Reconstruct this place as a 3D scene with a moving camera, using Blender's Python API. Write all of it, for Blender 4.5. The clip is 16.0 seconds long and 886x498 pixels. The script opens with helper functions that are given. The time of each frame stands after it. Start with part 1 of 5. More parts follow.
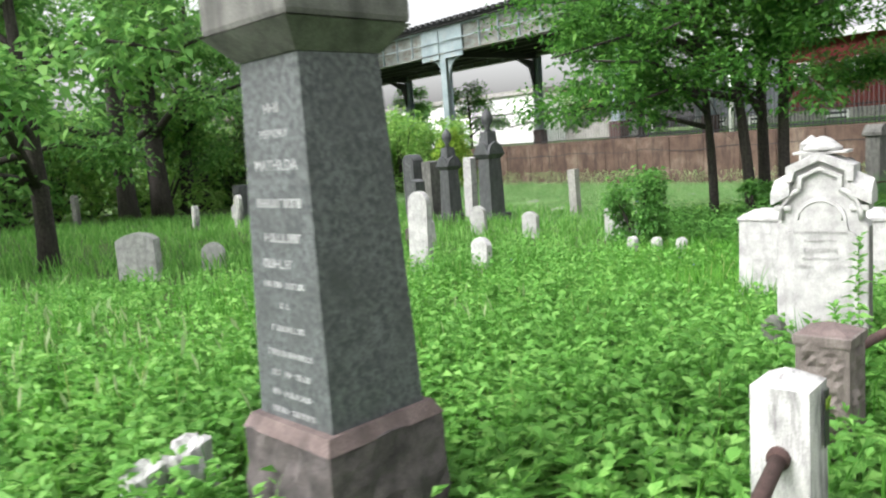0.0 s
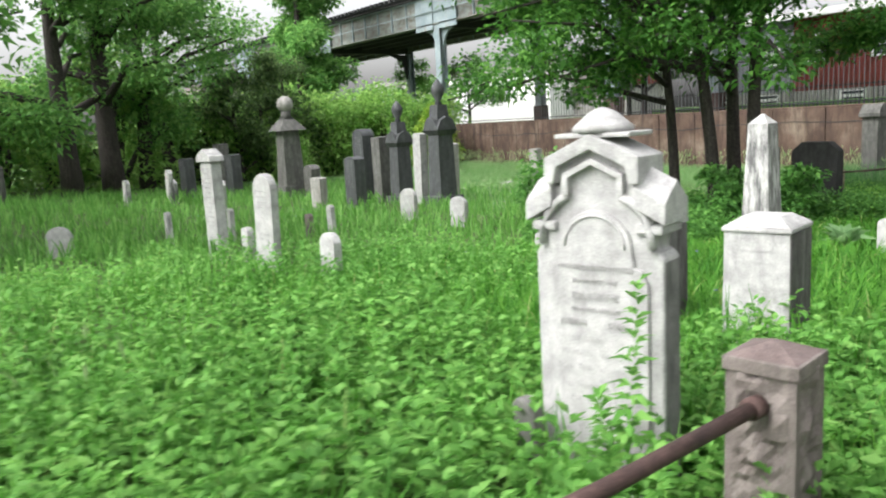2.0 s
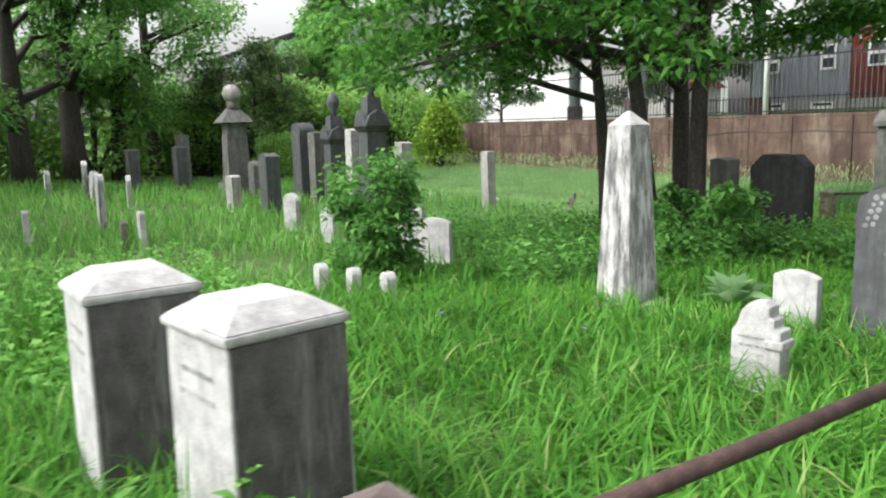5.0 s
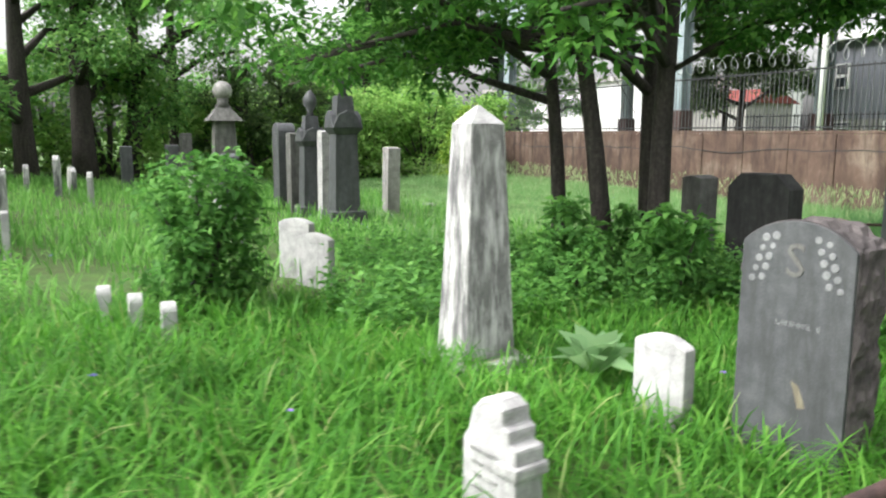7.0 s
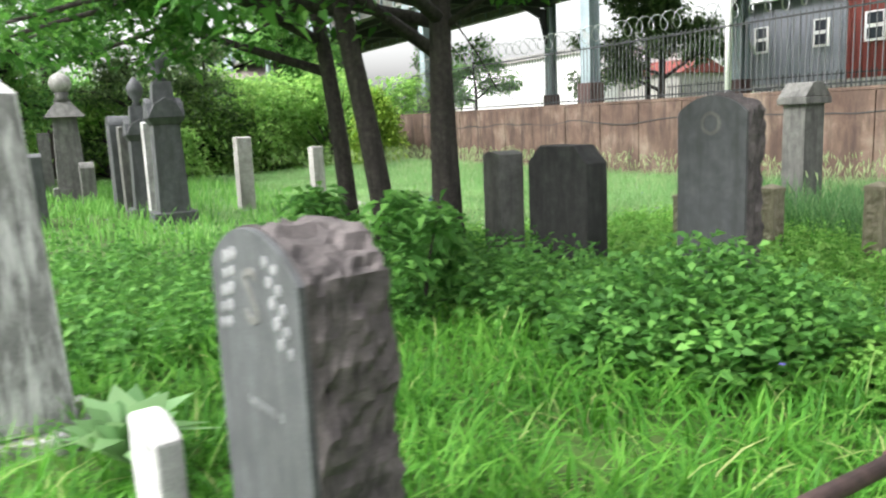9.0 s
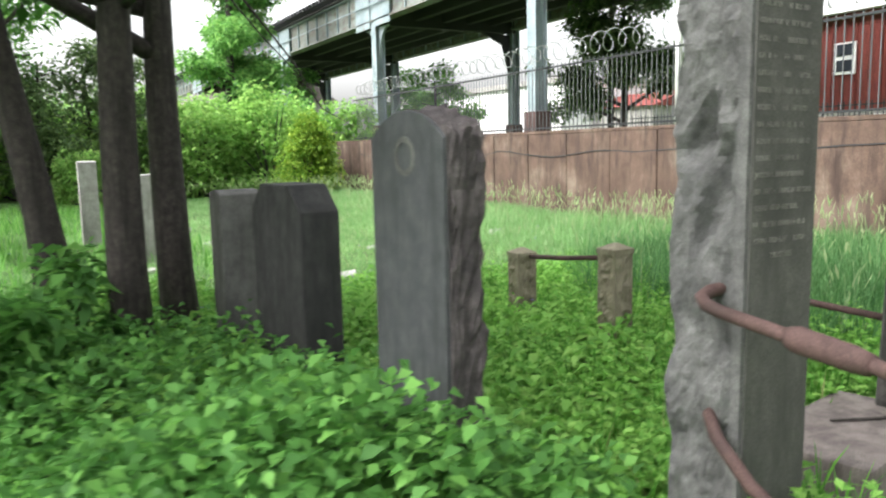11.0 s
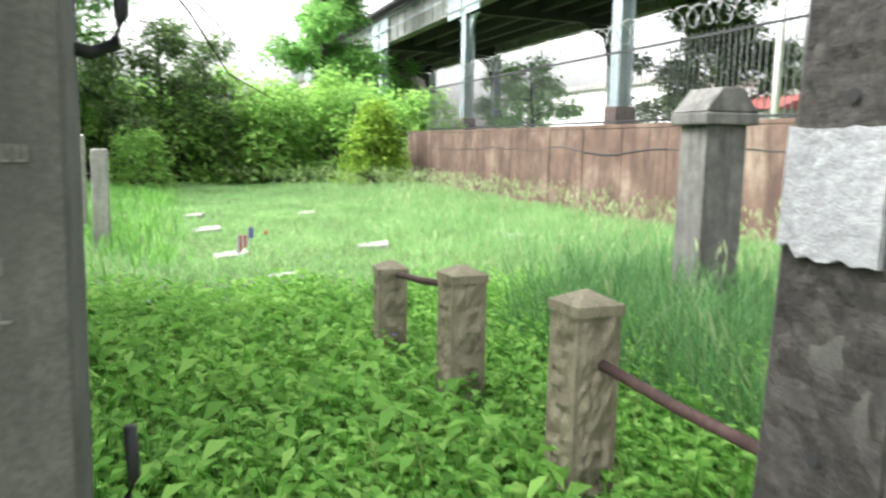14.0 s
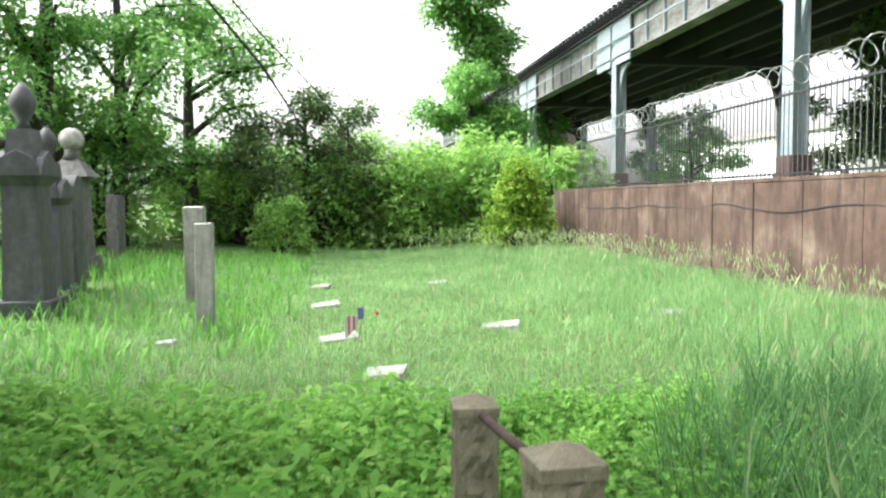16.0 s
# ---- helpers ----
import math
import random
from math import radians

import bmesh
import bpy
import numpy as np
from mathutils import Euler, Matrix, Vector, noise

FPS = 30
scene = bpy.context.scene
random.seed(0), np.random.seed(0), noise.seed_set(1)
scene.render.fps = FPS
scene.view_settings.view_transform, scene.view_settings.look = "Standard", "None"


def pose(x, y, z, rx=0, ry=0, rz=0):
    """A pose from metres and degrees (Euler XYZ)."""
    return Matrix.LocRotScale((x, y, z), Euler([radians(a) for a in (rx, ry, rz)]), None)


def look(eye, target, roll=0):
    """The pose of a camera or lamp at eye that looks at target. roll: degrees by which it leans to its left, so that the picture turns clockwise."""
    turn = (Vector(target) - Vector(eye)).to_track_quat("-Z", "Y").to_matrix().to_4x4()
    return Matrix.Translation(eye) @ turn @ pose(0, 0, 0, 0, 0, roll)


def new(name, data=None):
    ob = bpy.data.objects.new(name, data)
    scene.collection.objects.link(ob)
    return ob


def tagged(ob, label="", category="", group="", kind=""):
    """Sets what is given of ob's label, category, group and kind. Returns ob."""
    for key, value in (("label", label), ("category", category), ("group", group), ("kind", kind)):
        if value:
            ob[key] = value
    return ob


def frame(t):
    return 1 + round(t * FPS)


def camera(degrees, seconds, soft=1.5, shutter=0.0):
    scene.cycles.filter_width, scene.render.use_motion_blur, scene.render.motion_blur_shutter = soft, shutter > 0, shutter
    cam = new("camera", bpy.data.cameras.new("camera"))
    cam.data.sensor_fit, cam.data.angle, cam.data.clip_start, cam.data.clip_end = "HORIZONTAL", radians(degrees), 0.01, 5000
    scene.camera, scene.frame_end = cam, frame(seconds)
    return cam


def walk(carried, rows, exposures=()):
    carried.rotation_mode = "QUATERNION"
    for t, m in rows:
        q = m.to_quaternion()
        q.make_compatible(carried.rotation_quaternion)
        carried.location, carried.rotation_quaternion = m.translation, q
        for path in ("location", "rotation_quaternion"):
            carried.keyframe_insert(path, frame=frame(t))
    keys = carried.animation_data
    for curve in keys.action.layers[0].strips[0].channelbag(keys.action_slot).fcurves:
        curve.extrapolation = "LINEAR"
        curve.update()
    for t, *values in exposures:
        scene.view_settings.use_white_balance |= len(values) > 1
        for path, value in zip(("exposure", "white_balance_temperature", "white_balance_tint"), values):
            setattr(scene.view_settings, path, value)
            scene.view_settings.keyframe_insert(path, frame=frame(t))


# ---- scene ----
cam = camera(60.3, 16.0, soft=2.1, shutter=0.4)
PATH = [
    (0, (1.839, -0.724, 2.139), (3.052, 0.843, 1.867), -4.3),
    (0.5, (2.457, -0.664, 2.117), (3.62, 0.937, 1.826), -2.4),
    (1, (3.159, -0.541, 2.107), (4.332, 1.062, 1.873), -3.4),
    (1.5, (3.85, -0.486, 2.059), (5.017, 1.117, 1.794), -2.4),
    (2, (4.552, -0.386, 1.993), (5.71, 1.211, 1.662), -3.3),
    (2.5, (5.256, -0.351, 1.95), (6.415, 1.246, 1.624), -3.1),
    (3, (5.915, -0.236, 1.914), (7.037, 1.389, 1.591), -1.6),
    (3.5, (6.611, -0.25, 1.88), (7.745, 1.368, 1.572), -3.7),
    (4, (7.289, -0.211, 1.843), (8.396, 1.428, 1.547), -1.4),
    (6.5, (10.429, 0.366, 1.702), (11.285, 2.142, 1.368), -3.4),
    (7, (11.053, 0.456, 1.668), (11.899, 2.244, 1.37), 0.3),
    (7.5, (11.686, 0.606, 1.66), (12.532, 2.394, 1.366), 1.3),
    (8, (12.343, 0.698, 1.612), (13.183, 2.492, 1.335), -0.4),
    (8.5, (12.943, 0.828, 1.578), (13.776, 2.618, 1.262), -0.3),
    (9, (13.587, 0.922, 1.537), (14.513, 2.663, 1.202), -2.6),
    (11.3, (16.79, 1.994, 1.455), (17.757, 3.726, 1.199), -0.7),
    (11.5, (16.977, 2.023, 1.456), (17.966, 3.737, 1.166), 0.1),
    (12, (17.496, 2.172, 1.415), (18.585, 3.824, 1.121), 0.3),
    (12.5, (17.937, 2.213, 1.404), (19.029, 3.861, 1.098), 0.2),
    (13, (18.331, 2.384, 1.378), (19.356, 4.072, 1.065), 0.1),
    (13.5, (18.666, 2.514, 1.326), (19.597, 4.263, 1.053), 0.6),
    (14, (18.954, 2.788, 1.306), (19.623, 4.653, 1.038), 1.2),
    (14.5, (19.243, 3.126, 1.292), (19.672, 5.069, 1.086), 1.4),
    (15, (19.417, 3.447, 1.279), (19.66, 5.422, 1.074), 0.5),
    (15.5, (19.512, 3.851, 1.309), (19.773, 5.826, 1.128), 0.3),
    (16, (19.676, 4.209, 1.404), (19.956, 6.186, 1.282), -0.4),
]
EXPOSURES = [(0, 1.5), (1, 1.5), (2, 1.4), (3.5, 1.18), (4, 1.2), (6.5, 1.68), (7.5, 1.6), (8, 1.75), (9, 1.98), (11.5, 2.02), (12.5, 2.15), (13.5, 2.32), (15, 2.45), (16, 2.2)]
walk(cam, [(t, look(e, g, r)) for t, e, g, r in PATH], EXPOSURES)

# ---------------- world and light ----------------
world = bpy.data.worlds.new("overcast_sky")
scene.world = world
world.use_nodes = True
wn = world.node_tree.nodes
sky = wn.new("ShaderNodeTexSky")
sky.sky_type, sky.sun_disc = "NISHITA", False
sky.sun_elevation, sky.sun_rotation = radians(50), radians(283)
sky.dust_density, sky.ozone_density = 6.0, 0.6
hue = wn.new("ShaderNodeHueSaturation")
hue.inputs["Saturation"].default_value = 0.12
world.node_tree.links.new(sky.outputs[0], hue.inputs["Color"])
world.node_tree.links.new(hue.outputs[0], wn["Background"].inputs[0])
wn["Background"].inputs[1].default_value = 0.15
sun_data = bpy.data.lights.new("sun", "SUN")
sun_data.energy, sun_data.angle, sun_data.color = 0.5, radians(35), (1.0, 0.98, 0.95)
sun = new("sun", sun_data)
sun.matrix_world = look((-30, 16, 50), (12, 6, 0))

# ---------------- materials ----------------


def mat(name, base, rough=0.8, metal=0.0):
    m = bpy.data.materials.new(name)
    m.use_nodes = True
    b = m.node_tree.nodes["Principled BSDF"]
    b.inputs["Base Color"].default_value = (*base, 1)
    b.inputs["Roughness"].default_value = rough
    b.inputs["Metallic"].default_value = metal
    b.inputs["Specular IOR Level"].default_value = 0.3
    return m


def noise_node(nt, scale, detail=6.0, stretch=(1, 1, 1), rough=0.6):
    tc = nt.nodes.new("ShaderNodeTexCoord")
    mp = nt.nodes.new("ShaderNodeMapping")
    mp.inputs["Scale"].default_value = stretch
    nz = nt.nodes.new("ShaderNodeTexNoise")
    nz.inputs["Scale"].default_value = scale
    nz.inputs["Detail"].default_value = detail
    nz.inputs["Roughness"].default_value = rough
    nt.links.new(tc.outputs["Object"], mp.inputs[0])
    nt.links.new(mp.outputs[0], nz.inputs["Vector"])
    return nz


def ramp(nt, src, stops):
    r = nt.nodes.new("ShaderNodeValToRGB")
    e = r.color_ramp.elements
    e[0].position, e[0].color = stops[0][0], (*stops[0][1], 1)
    e[1].position, e[1].color = stops[-1][0], (*stops[-1][1], 1)
    for p, c in stops[1:-1]:
        k = e.new(p)
        k.color = (*c, 1)
    nt.links.new(src, r.inputs[0])
    return r


def mix(nt, a, b, fac, mode="MIX"):
    n = nt.nodes.new("ShaderNodeMix")
    n.data_type, n.blend_type = "RGBA", mode
    if isinstance(fac, float):
        n.inputs[0].default_value = fac
    else:
        nt.links.new(fac, n.inputs[0])
    nt.links.new(a, n.inputs[6])
    nt.links.new(b, n.inputs[7])
    return n.outputs[2]


def stone(name, stops, stain, scale=9.0, grain=160.0, streak=(3, 3, 0.5), stain_at=(0.45, 0.7), bump=0.35, rough=0.85, lump=14.0):
    """Weathered stone: blotches, fine grain, stains that run down, relief."""
    m = mat(name, (0.5, 0.5, 0.5), rough)
    nt = m.node_tree
    blot = ramp(nt, noise_node(nt, scale).outputs["Fac"], stops)
    fine = ramp(nt, noise_node(nt, grain, 2.0).outputs["Fac"], [(0.3, (0.72, 0.72, 0.72)), (0.7, (1.15, 1.15, 1.15))])
    col = mix(nt, blot.outputs[0], fine.outputs[0], 1.0, "MULTIPLY")
    run = ramp(nt, noise_node(nt, 2.6, 8.0, streak, 0.7).outputs["Fac"], [(stain_at[0], (0, 0, 0)), (stain_at[1], (1, 1, 1))])
    dark = nt.nodes.new("ShaderNodeRGB")
    dark.outputs[0].default_value = (*stain, 1)
    col = mix(nt, col, dark.outputs[0], run.outputs[0])
    b = nt.nodes["Principled BSDF"]
    nt.links.new(col, b.inputs["Base Color"])
    bp = nt.nodes.new("ShaderNodeBump")
    bp.inputs["Strength"].default_value, bp.inputs["Distance"].default_value = bump, 0.02
    hgt = mix(nt, noise_node(nt, lump, 8.0).outputs["Color"], noise_node(nt, grain, 2.0).outputs["Color"], 0.25)
    nt.links.new(hgt, bp.inputs["Height"])
    nt.links.new(bp.outputs[0], b.inputs["Normal"])
    return m


def leafy(name, stops, trans=0.45, rough=0.65):
    """Leaves and blades: each takes its own green; light shines through."""
    m = mat(name, (0.1, 0.2, 0.05), rough)
    nt = m.node_tree
    geo = nt.nodes.new("ShaderNodeNewGeometry")
    r = ramp(nt, geo.outputs["Random Per Island"], stops)
    patch = ramp(nt, noise_node(nt, 0.9, 3.0).outputs["Fac"], [(0.3, (0.75, 0.8, 0.7)), (0.7, (1.2, 1.15, 1.1))])
    col = mix(nt, r.outputs[0], patch.outputs[0], 1.0, "MULTIPLY")
    b = nt.nodes["Principled BSDF"]
    nt.links.new(col, b.inputs["Base Color"])
    tr = nt.nodes.new("ShaderNodeBsdfTranslucent")
    nt.links.new(col, tr.inputs[0])
    ms = nt.nodes.new("ShaderNodeMixShader")
    ms.inputs[0].default_value = trans
    nt.links.new(b.outputs[0], ms.inputs[1])
    nt.links.new(tr.outputs[0], ms.inputs[2])
    nt.links.new(ms.outputs[0], nt.nodes["Material Output"].inputs[0])
    return m


MARBLE = stone("white_marble", [(0.35, (0.32, 0.317, 0.314)), (0.6, (0.48, 0.476, 0.472))], (0.2, 0.197, 0.194), stain_at=(0.5, 0.78), streak=(4, 4, 0.9))
MARBLE_GREY = stone("stained_marble", [(0.3, (0.4, 0.395, 0.39)), (0.65, (0.62, 0.615, 0.6))], (0.11, 0.11, 0.112), stain_at=(0.42, 0.6), streak=(3, 3, 0.6))
# streaky weathered marble, base darkened to carry a side face's shade
STAINSHADE = stone("streaked_shaded_marble", [(0.3, (0.13, 0.128, 0.126)), (0.7, (0.25, 0.247, 0.243))], (0.5, 0.495, 0.49), stain_at=(0.44, 0.62), streak=(5, 5, 1.0))
# side marble: weathering plus the face's shade, both put into the grey
SIDEGREY = stone("grey_shaded_marble", [(0.3, (0.13, 0.126, 0.124)), (0.7, (0.235, 0.228, 0.224))], (0.07, 0.068, 0.068), stain_at=(0.48, 0.72), streak=(4, 4, 1.2), bump=0.6)
# black stains and the side's shade together in one dark colour
BLACKSIDE = stone("stained_shaded_marble", [(0.3, (0.06, 0.057, 0.055)), (0.7, (0.125, 0.12, 0.116))], (0.22, 0.215, 0.21), stain_at=(0.52, 0.74), streak=(6, 6, 0.7), bump=0.6)
DARKSLATE = stone("blackened_stone", [(0.3, (0.03, 0.031, 0.031)), (0.7, (0.06, 0.06, 0.058))], (0.02, 0.02, 0.02), bump=0.2)
LITTER = stone("leaf_litter", [(0.3, (0.05, 0.035, 0.022)), (0.7, (0.14, 0.105, 0.07))], (0.06, 0.08, 0.025), scale=30, streak=(3, 3, 3), bump=1.0)
GREYPAINT = stone("brushed_pale_paint", [(0.3, (0.26, 0.27, 0.285)), (0.7, (0.4, 0.41, 0.43))], (0.2, 0.205, 0.215), scale=24, streak=(6, 6, 14), bump=1.0, lump=40.0)
PITDARK = stone("pitted_dark_stone", [(0.3, (0.03, 0.028, 0.026)), (0.7, (0.075, 0.07, 0.064))], (0.018, 0.017, 0.016), scale=22, streak=(3, 3, 2), bump=1.0, lump=34.0)
GRANITE = stone("dark_granite", [(0.38, (0.058, 0.064, 0.067)), (0.62, (0.14, 0.15, 0.155))], (0.06, 0.064, 0.066), scale=42.0, grain=320.0, bump=0.08, rough=0.45, streak=(2, 2, 2))
GREYSTONE = stone("grey_stone", [(0.3, (0.1, 0.1, 0.094)), (0.7, (0.185, 0.182, 0.172))], (0.055, 0.055, 0.052), bump=0.3)
SLATE = stone("charcoal_stone", [(0.3, (0.06, 0.064, 0.068)), (0.7, (0.105, 0.11, 0.115))], (0.042, 0.044, 0.045), bump=0.12, rough=0.6)
ROCK = stone("split_rock", [(0.3, (0.062, 0.054, 0.055)), (0.7, (0.14, 0.122, 0.12))], (0.03, 0.027, 0.028), scale=14, streak=(2, 2, 2), bump=1.0)
BROWNSTONE = stone("brown_stone", [(0.3, (0.13, 0.11, 0.1)), (0.7, (0.23, 0.2, 0.185))], (0.07, 0.06, 0.056), bump=1.0, lump=22.0)
TANSTONE = stone("tan_sandstone", [(0.3, (0.17, 0.15, 0.105)), (0.7, (0.29, 0.265, 0.19))], (0.1, 0.085, 0.06), bump=1.0, lump=22.0)
RIDGE = stone("red_brown_stone", [(0.3, (0.11, 0.082, 0.078)), (0.7, (0.2, 0.155, 0.148))], (0.07, 0.056, 0.055), bump=0.8, lump=24.0)
CONCRETE = stone("pale_concrete", [(0.3, (0.27, 0.26, 0.245)), (0.7, (0.43, 0.42, 0.4))], (0.16, 0.155, 0.145))
WALLMAT = stone("stained_retaining_wall", [(0.3, (0.06, 0.036, 0.027)), (0.52, (0.115, 0.076, 0.058)), (0.72, (0.22, 0.175, 0.135))], (0.04, 0.026, 0.021), scale=1.1, streak=(1, 1.2, 0.22), stain_at=(0.45, 0.66), lump=6.0, grain=60.0)
RUST = stone("rusty_iron", [(0.3, (0.05, 0.03, 0.027)), (0.7, (0.1, 0.06, 0.054))], (0.032, 0.022, 0.021), scale=20, bump=0.4, streak=(2, 2, 2))
IRON = mat("black_iron", (0.03, 0.032, 0.034), 0.5, 0.2)
GREYIRON = mat("weathered_iron", (0.1, 0.105, 0.11), 0.6, 0.2)
STEEL = stone("painted_steel", [(0.3, (0.17, 0.22, 0.24)), (0.7, (0.29, 0.345, 0.365))], (0.2, 0.15, 0.11), scale=1.2, grain=30.0, streak=(1, 1, 0.3), stain_at=(0.56, 0.72), rough=0.55, bump=0.05)
GIRDER = stone("grimy_girder", [(0.3, (0.12, 0.14, 0.135)), (0.7, (0.24, 0.26, 0.24))], (0.09, 0.06, 0.04), scale=0.8, grain=20.0, streak=(0.6, 0.6, 1.5), rough=0.7, bump=0.05)
# near-black: shade beneath the railway put into the colour; also fills crack and holes
SHADEBLACK = mat("shade_black", (0.03, 0.03, 0.032), 0.8)
WIRE = mat("razor_wire", (0.45, 0.46, 0.47), 0.35, 0.8)
BARK = stone("bark", [(0.3, (0.03, 0.026, 0.024)), (0.7, (0.085, 0.073, 0.065))], (0.02, 0.018, 0.016), scale=20, streak=(8, 8, 0.8), bump=1.0)
SOIL = stone("soil_and_litter", [(0.3, (0.04, 0.09, 0.018)), (0.7, (0.09, 0.17, 0.035))], (0.05, 0.06, 0.02), scale=5, streak=(1, 1, 1), bump=0.8)
WHITEPAINT = stone("white_paint", [(0.3, (0.4, 0.41, 0.43)), (0.7, (0.55, 0.56, 0.59))], (0.3, 0.31, 0.33), scale=20, bump=0.5)
INK = stone("cut_letters", [(0.3, (0.32, 0.318, 0.314)), (0.7, (0.45, 0.447, 0.443))], (0.2, 0.2, 0.2))
PALEINK = stone("pale_letters", [(0.3, (0.17, 0.175, 0.18)), (0.7, (0.28, 0.285, 0.29))], (0.11, 0.115, 0.12), bump=0.1)
GRANINK = stone("pale_cut_letters", [(0.3, (0.34, 0.345, 0.35)), (0.7, (0.5, 0.505, 0.51))], (0.24, 0.245, 0.25), bump=0.1)
TALLGRASS = leafy("tall_blue_green_grass", [(0.0, (0.05, 0.145, 0.048)), (0.6, (0.1, 0.24, 0.085)), (0.93, (0.17, 0.32, 0.13)), (1.0, (0.3, 0.36, 0.21))])
GRASSMAT = leafy("long_grass", [(0.0, (0.045, 0.17, 0.02)), (0.5, (0.085, 0.27, 0.032)), (0.93, (0.15, 0.37, 0.055)), (1.0, (0.34, 0.38, 0.17))])
FIELDMAT = leafy("field_grass", [(0.0, (0.12, 0.27, 0.095)), (0.5, (0.2, 0.39, 0.145)), (0.85, (0.29, 0.47, 0.22)), (1.0, (0.45, 0.53, 0.34))])
SEEDMAT = leafy("seed_heads", [(0.0, (0.22, 0.34, 0.15)), (1.0, (0.4, 0.49, 0.28))])
WEEDMAT = leafy("weed_leaves", [(0.0, (0.085, 0.235, 0.045)), (0.5, (0.155, 0.38, 0.082)), (1.0, (0.25, 0.49, 0.135))])
DOCKMAT = leafy("dock_leaves", [(0.0, (0.13, 0.32, 0.06)), (0.5, (0.21, 0.46, 0.095)), (1.0, (0.32, 0.56, 0.15))], 0.45)
BUSHMAT = leafy("bush_leaves", [(0.0, (0.055, 0.165, 0.036)), (0.6, (0.11, 0.29, 0.066)), (1.0, (0.19, 0.42, 0.1))])
TREEMAT = leafy("tree_leaves", [(0.0, (0.09, 0.23, 0.062)), (0.6, (0.17, 0.38, 0.1)), (1.0, (0.27, 0.5, 0.15))], 0.5)
CANOPY = leafy("canopy_leaves", [(0.0, (0.04, 0.125, 0.026)), (0.6, (0.085, 0.24, 0.045)), (1.0, (0.15, 0.34, 0.065))], 0.5)
DARKLEAF = leafy("dark_conifer", [(0.0, (0.07, 0.13, 0.052)), (0.7, (0.14, 0.23, 0.09)), (1.0, (0.22, 0.32, 0.13))], 0.45)
LIGHTLEAF = leafy("spring_leaves", [(0.0, (0.15, 0.31, 0.07)), (0.6, (0.25, 0.47, 0.12)), (1.0, (0.37, 0.57, 0.18))], 0.55)
YEW = leafy("golden_evergreen", [(0.0, (0.09, 0.2, 0.02)), (0.5, (0.2, 0.36, 0.04)), (1.0, (0.36, 0.5, 0.08))], 0.3)

# ---------------- helpers for building ----------------


def part(name, bm, material, parent=None, label="", smooth=False):
    me = bpy.data.meshes.new(name)
    bm.normal_update()
    bm.to_mesh(me)
    bm.free()
    me.materials.append(material)
    if smooth:
        me.shade_smooth()
    ob = new(name, me)
    if parent is not None:
        ob.parent = parent
    if label:
        ob["label"] = label
    return ob


def thing(name, m, label, category, group="", kind=""):
    ob = new(name)
    ob.empty_display_size = 0.1
    ob.matrix_world = m
    return tagged(ob, label, category, group, kind)


def bevel(bm, w=0.008, seg=2):
    bmesh.ops.bevel(bm, geom=[e for e in bm.edges if e.calc_face_angle(0) > 0.6], offset=w, segments=seg, profile=0.6, affect="EDGES")
    return bm


def box(x0, x1, y0, y1, z0, z1, bev=0.006, bm=None):
    b = bmesh.new()
    r = bmesh.ops.create_cube(b, size=1)
    for v in r["verts"]:
        v.co = Vector(((x0 + x1) / 2 + v.co.x * (x1 - x0), (y0 + y1) / 2 + v.co.y * (y1 - y0), (z0 + z1) / 2 + v.co.z * (z1 - z0)))
    if bev:
        bevel(b, bev)
    return joined(bm, b)


def joined(bm, b):
    if bm is None:
        return b
    me = bpy.data.meshes.new("tmp")
    b.to_mesh(me)
    b.free()
    bm.from_mesh(me)
    bpy.data.meshes.remove(me)
    return bm


def taper(w0, d0, w1, d1, z0, z1, bev=0.006, bm=None, cuts=0):
    """A block that narrows from (w0, d0) at z0 to (w1, d1) at z1."""
    b = bmesh.new()
    lo = [b.verts.new((sx * w0 / 2, sy * d0 / 2, z0)) for sx, sy in ((-1, -1), (1, -1), (1, 1), (-1, 1))]
    hi = [b.verts.new((sx * w1 / 2, sy * d1 / 2, z1)) for sx, sy in ((-1, -1), (1, -1), (1, 1), (-1, 1))]
    b.faces.new(lo[::-1])
    b.faces.new(hi)
    for i in range(4):
        b.faces.new((lo[i], lo[(i + 1) % 4], hi[(i + 1) % 4], hi[i]))
    if bev:
        bevel(b, bev)
    if cuts:
        bmesh.ops.subdivide_edges(b, edges=b.edges[:], cuts=cuts, use_grid_fill=True)
    return joined(bm, b)


def profile(pts, y0, y1, bev=0.006, bm=None):
    """An upright slab: an outline in x and z, from y0 (front) to y1."""
    b = bmesh.new()
    f = b.faces.new([b.verts.new((x, y0, z)) for x, z in pts])
    r = bmesh.ops.extrude_face_region(b, geom=[f])
    bmesh.ops.translate(b, verts=[v for v in r["geom"] if isinstance(v, bmesh.types.BMVert)], vec=(0, y1 - y0, 0))
    bmesh.ops.recalc_face_normals(b, faces=b.faces[:])
    if bev:
        bevel(b, bev)
    return joined(bm, b)


def lathe(pts, seg=20, bm=None):
    b = bmesh.new()
    rings = [[b.verts.new((r * math.cos(a), r * math.sin(a), z)) for a in [2 * math.pi * i / seg for i in range(seg)]] for r, z in pts]
    for p, q in zip(rings, rings[1:]):
        for i in range(seg):
            b.faces.new((p[i], p[(i + 1) % seg], q[(i + 1) % seg], q[i]))
    b.faces.new(rings[0][::-1])
    b.faces.new(rings[-1])
    return joined(bm, b)


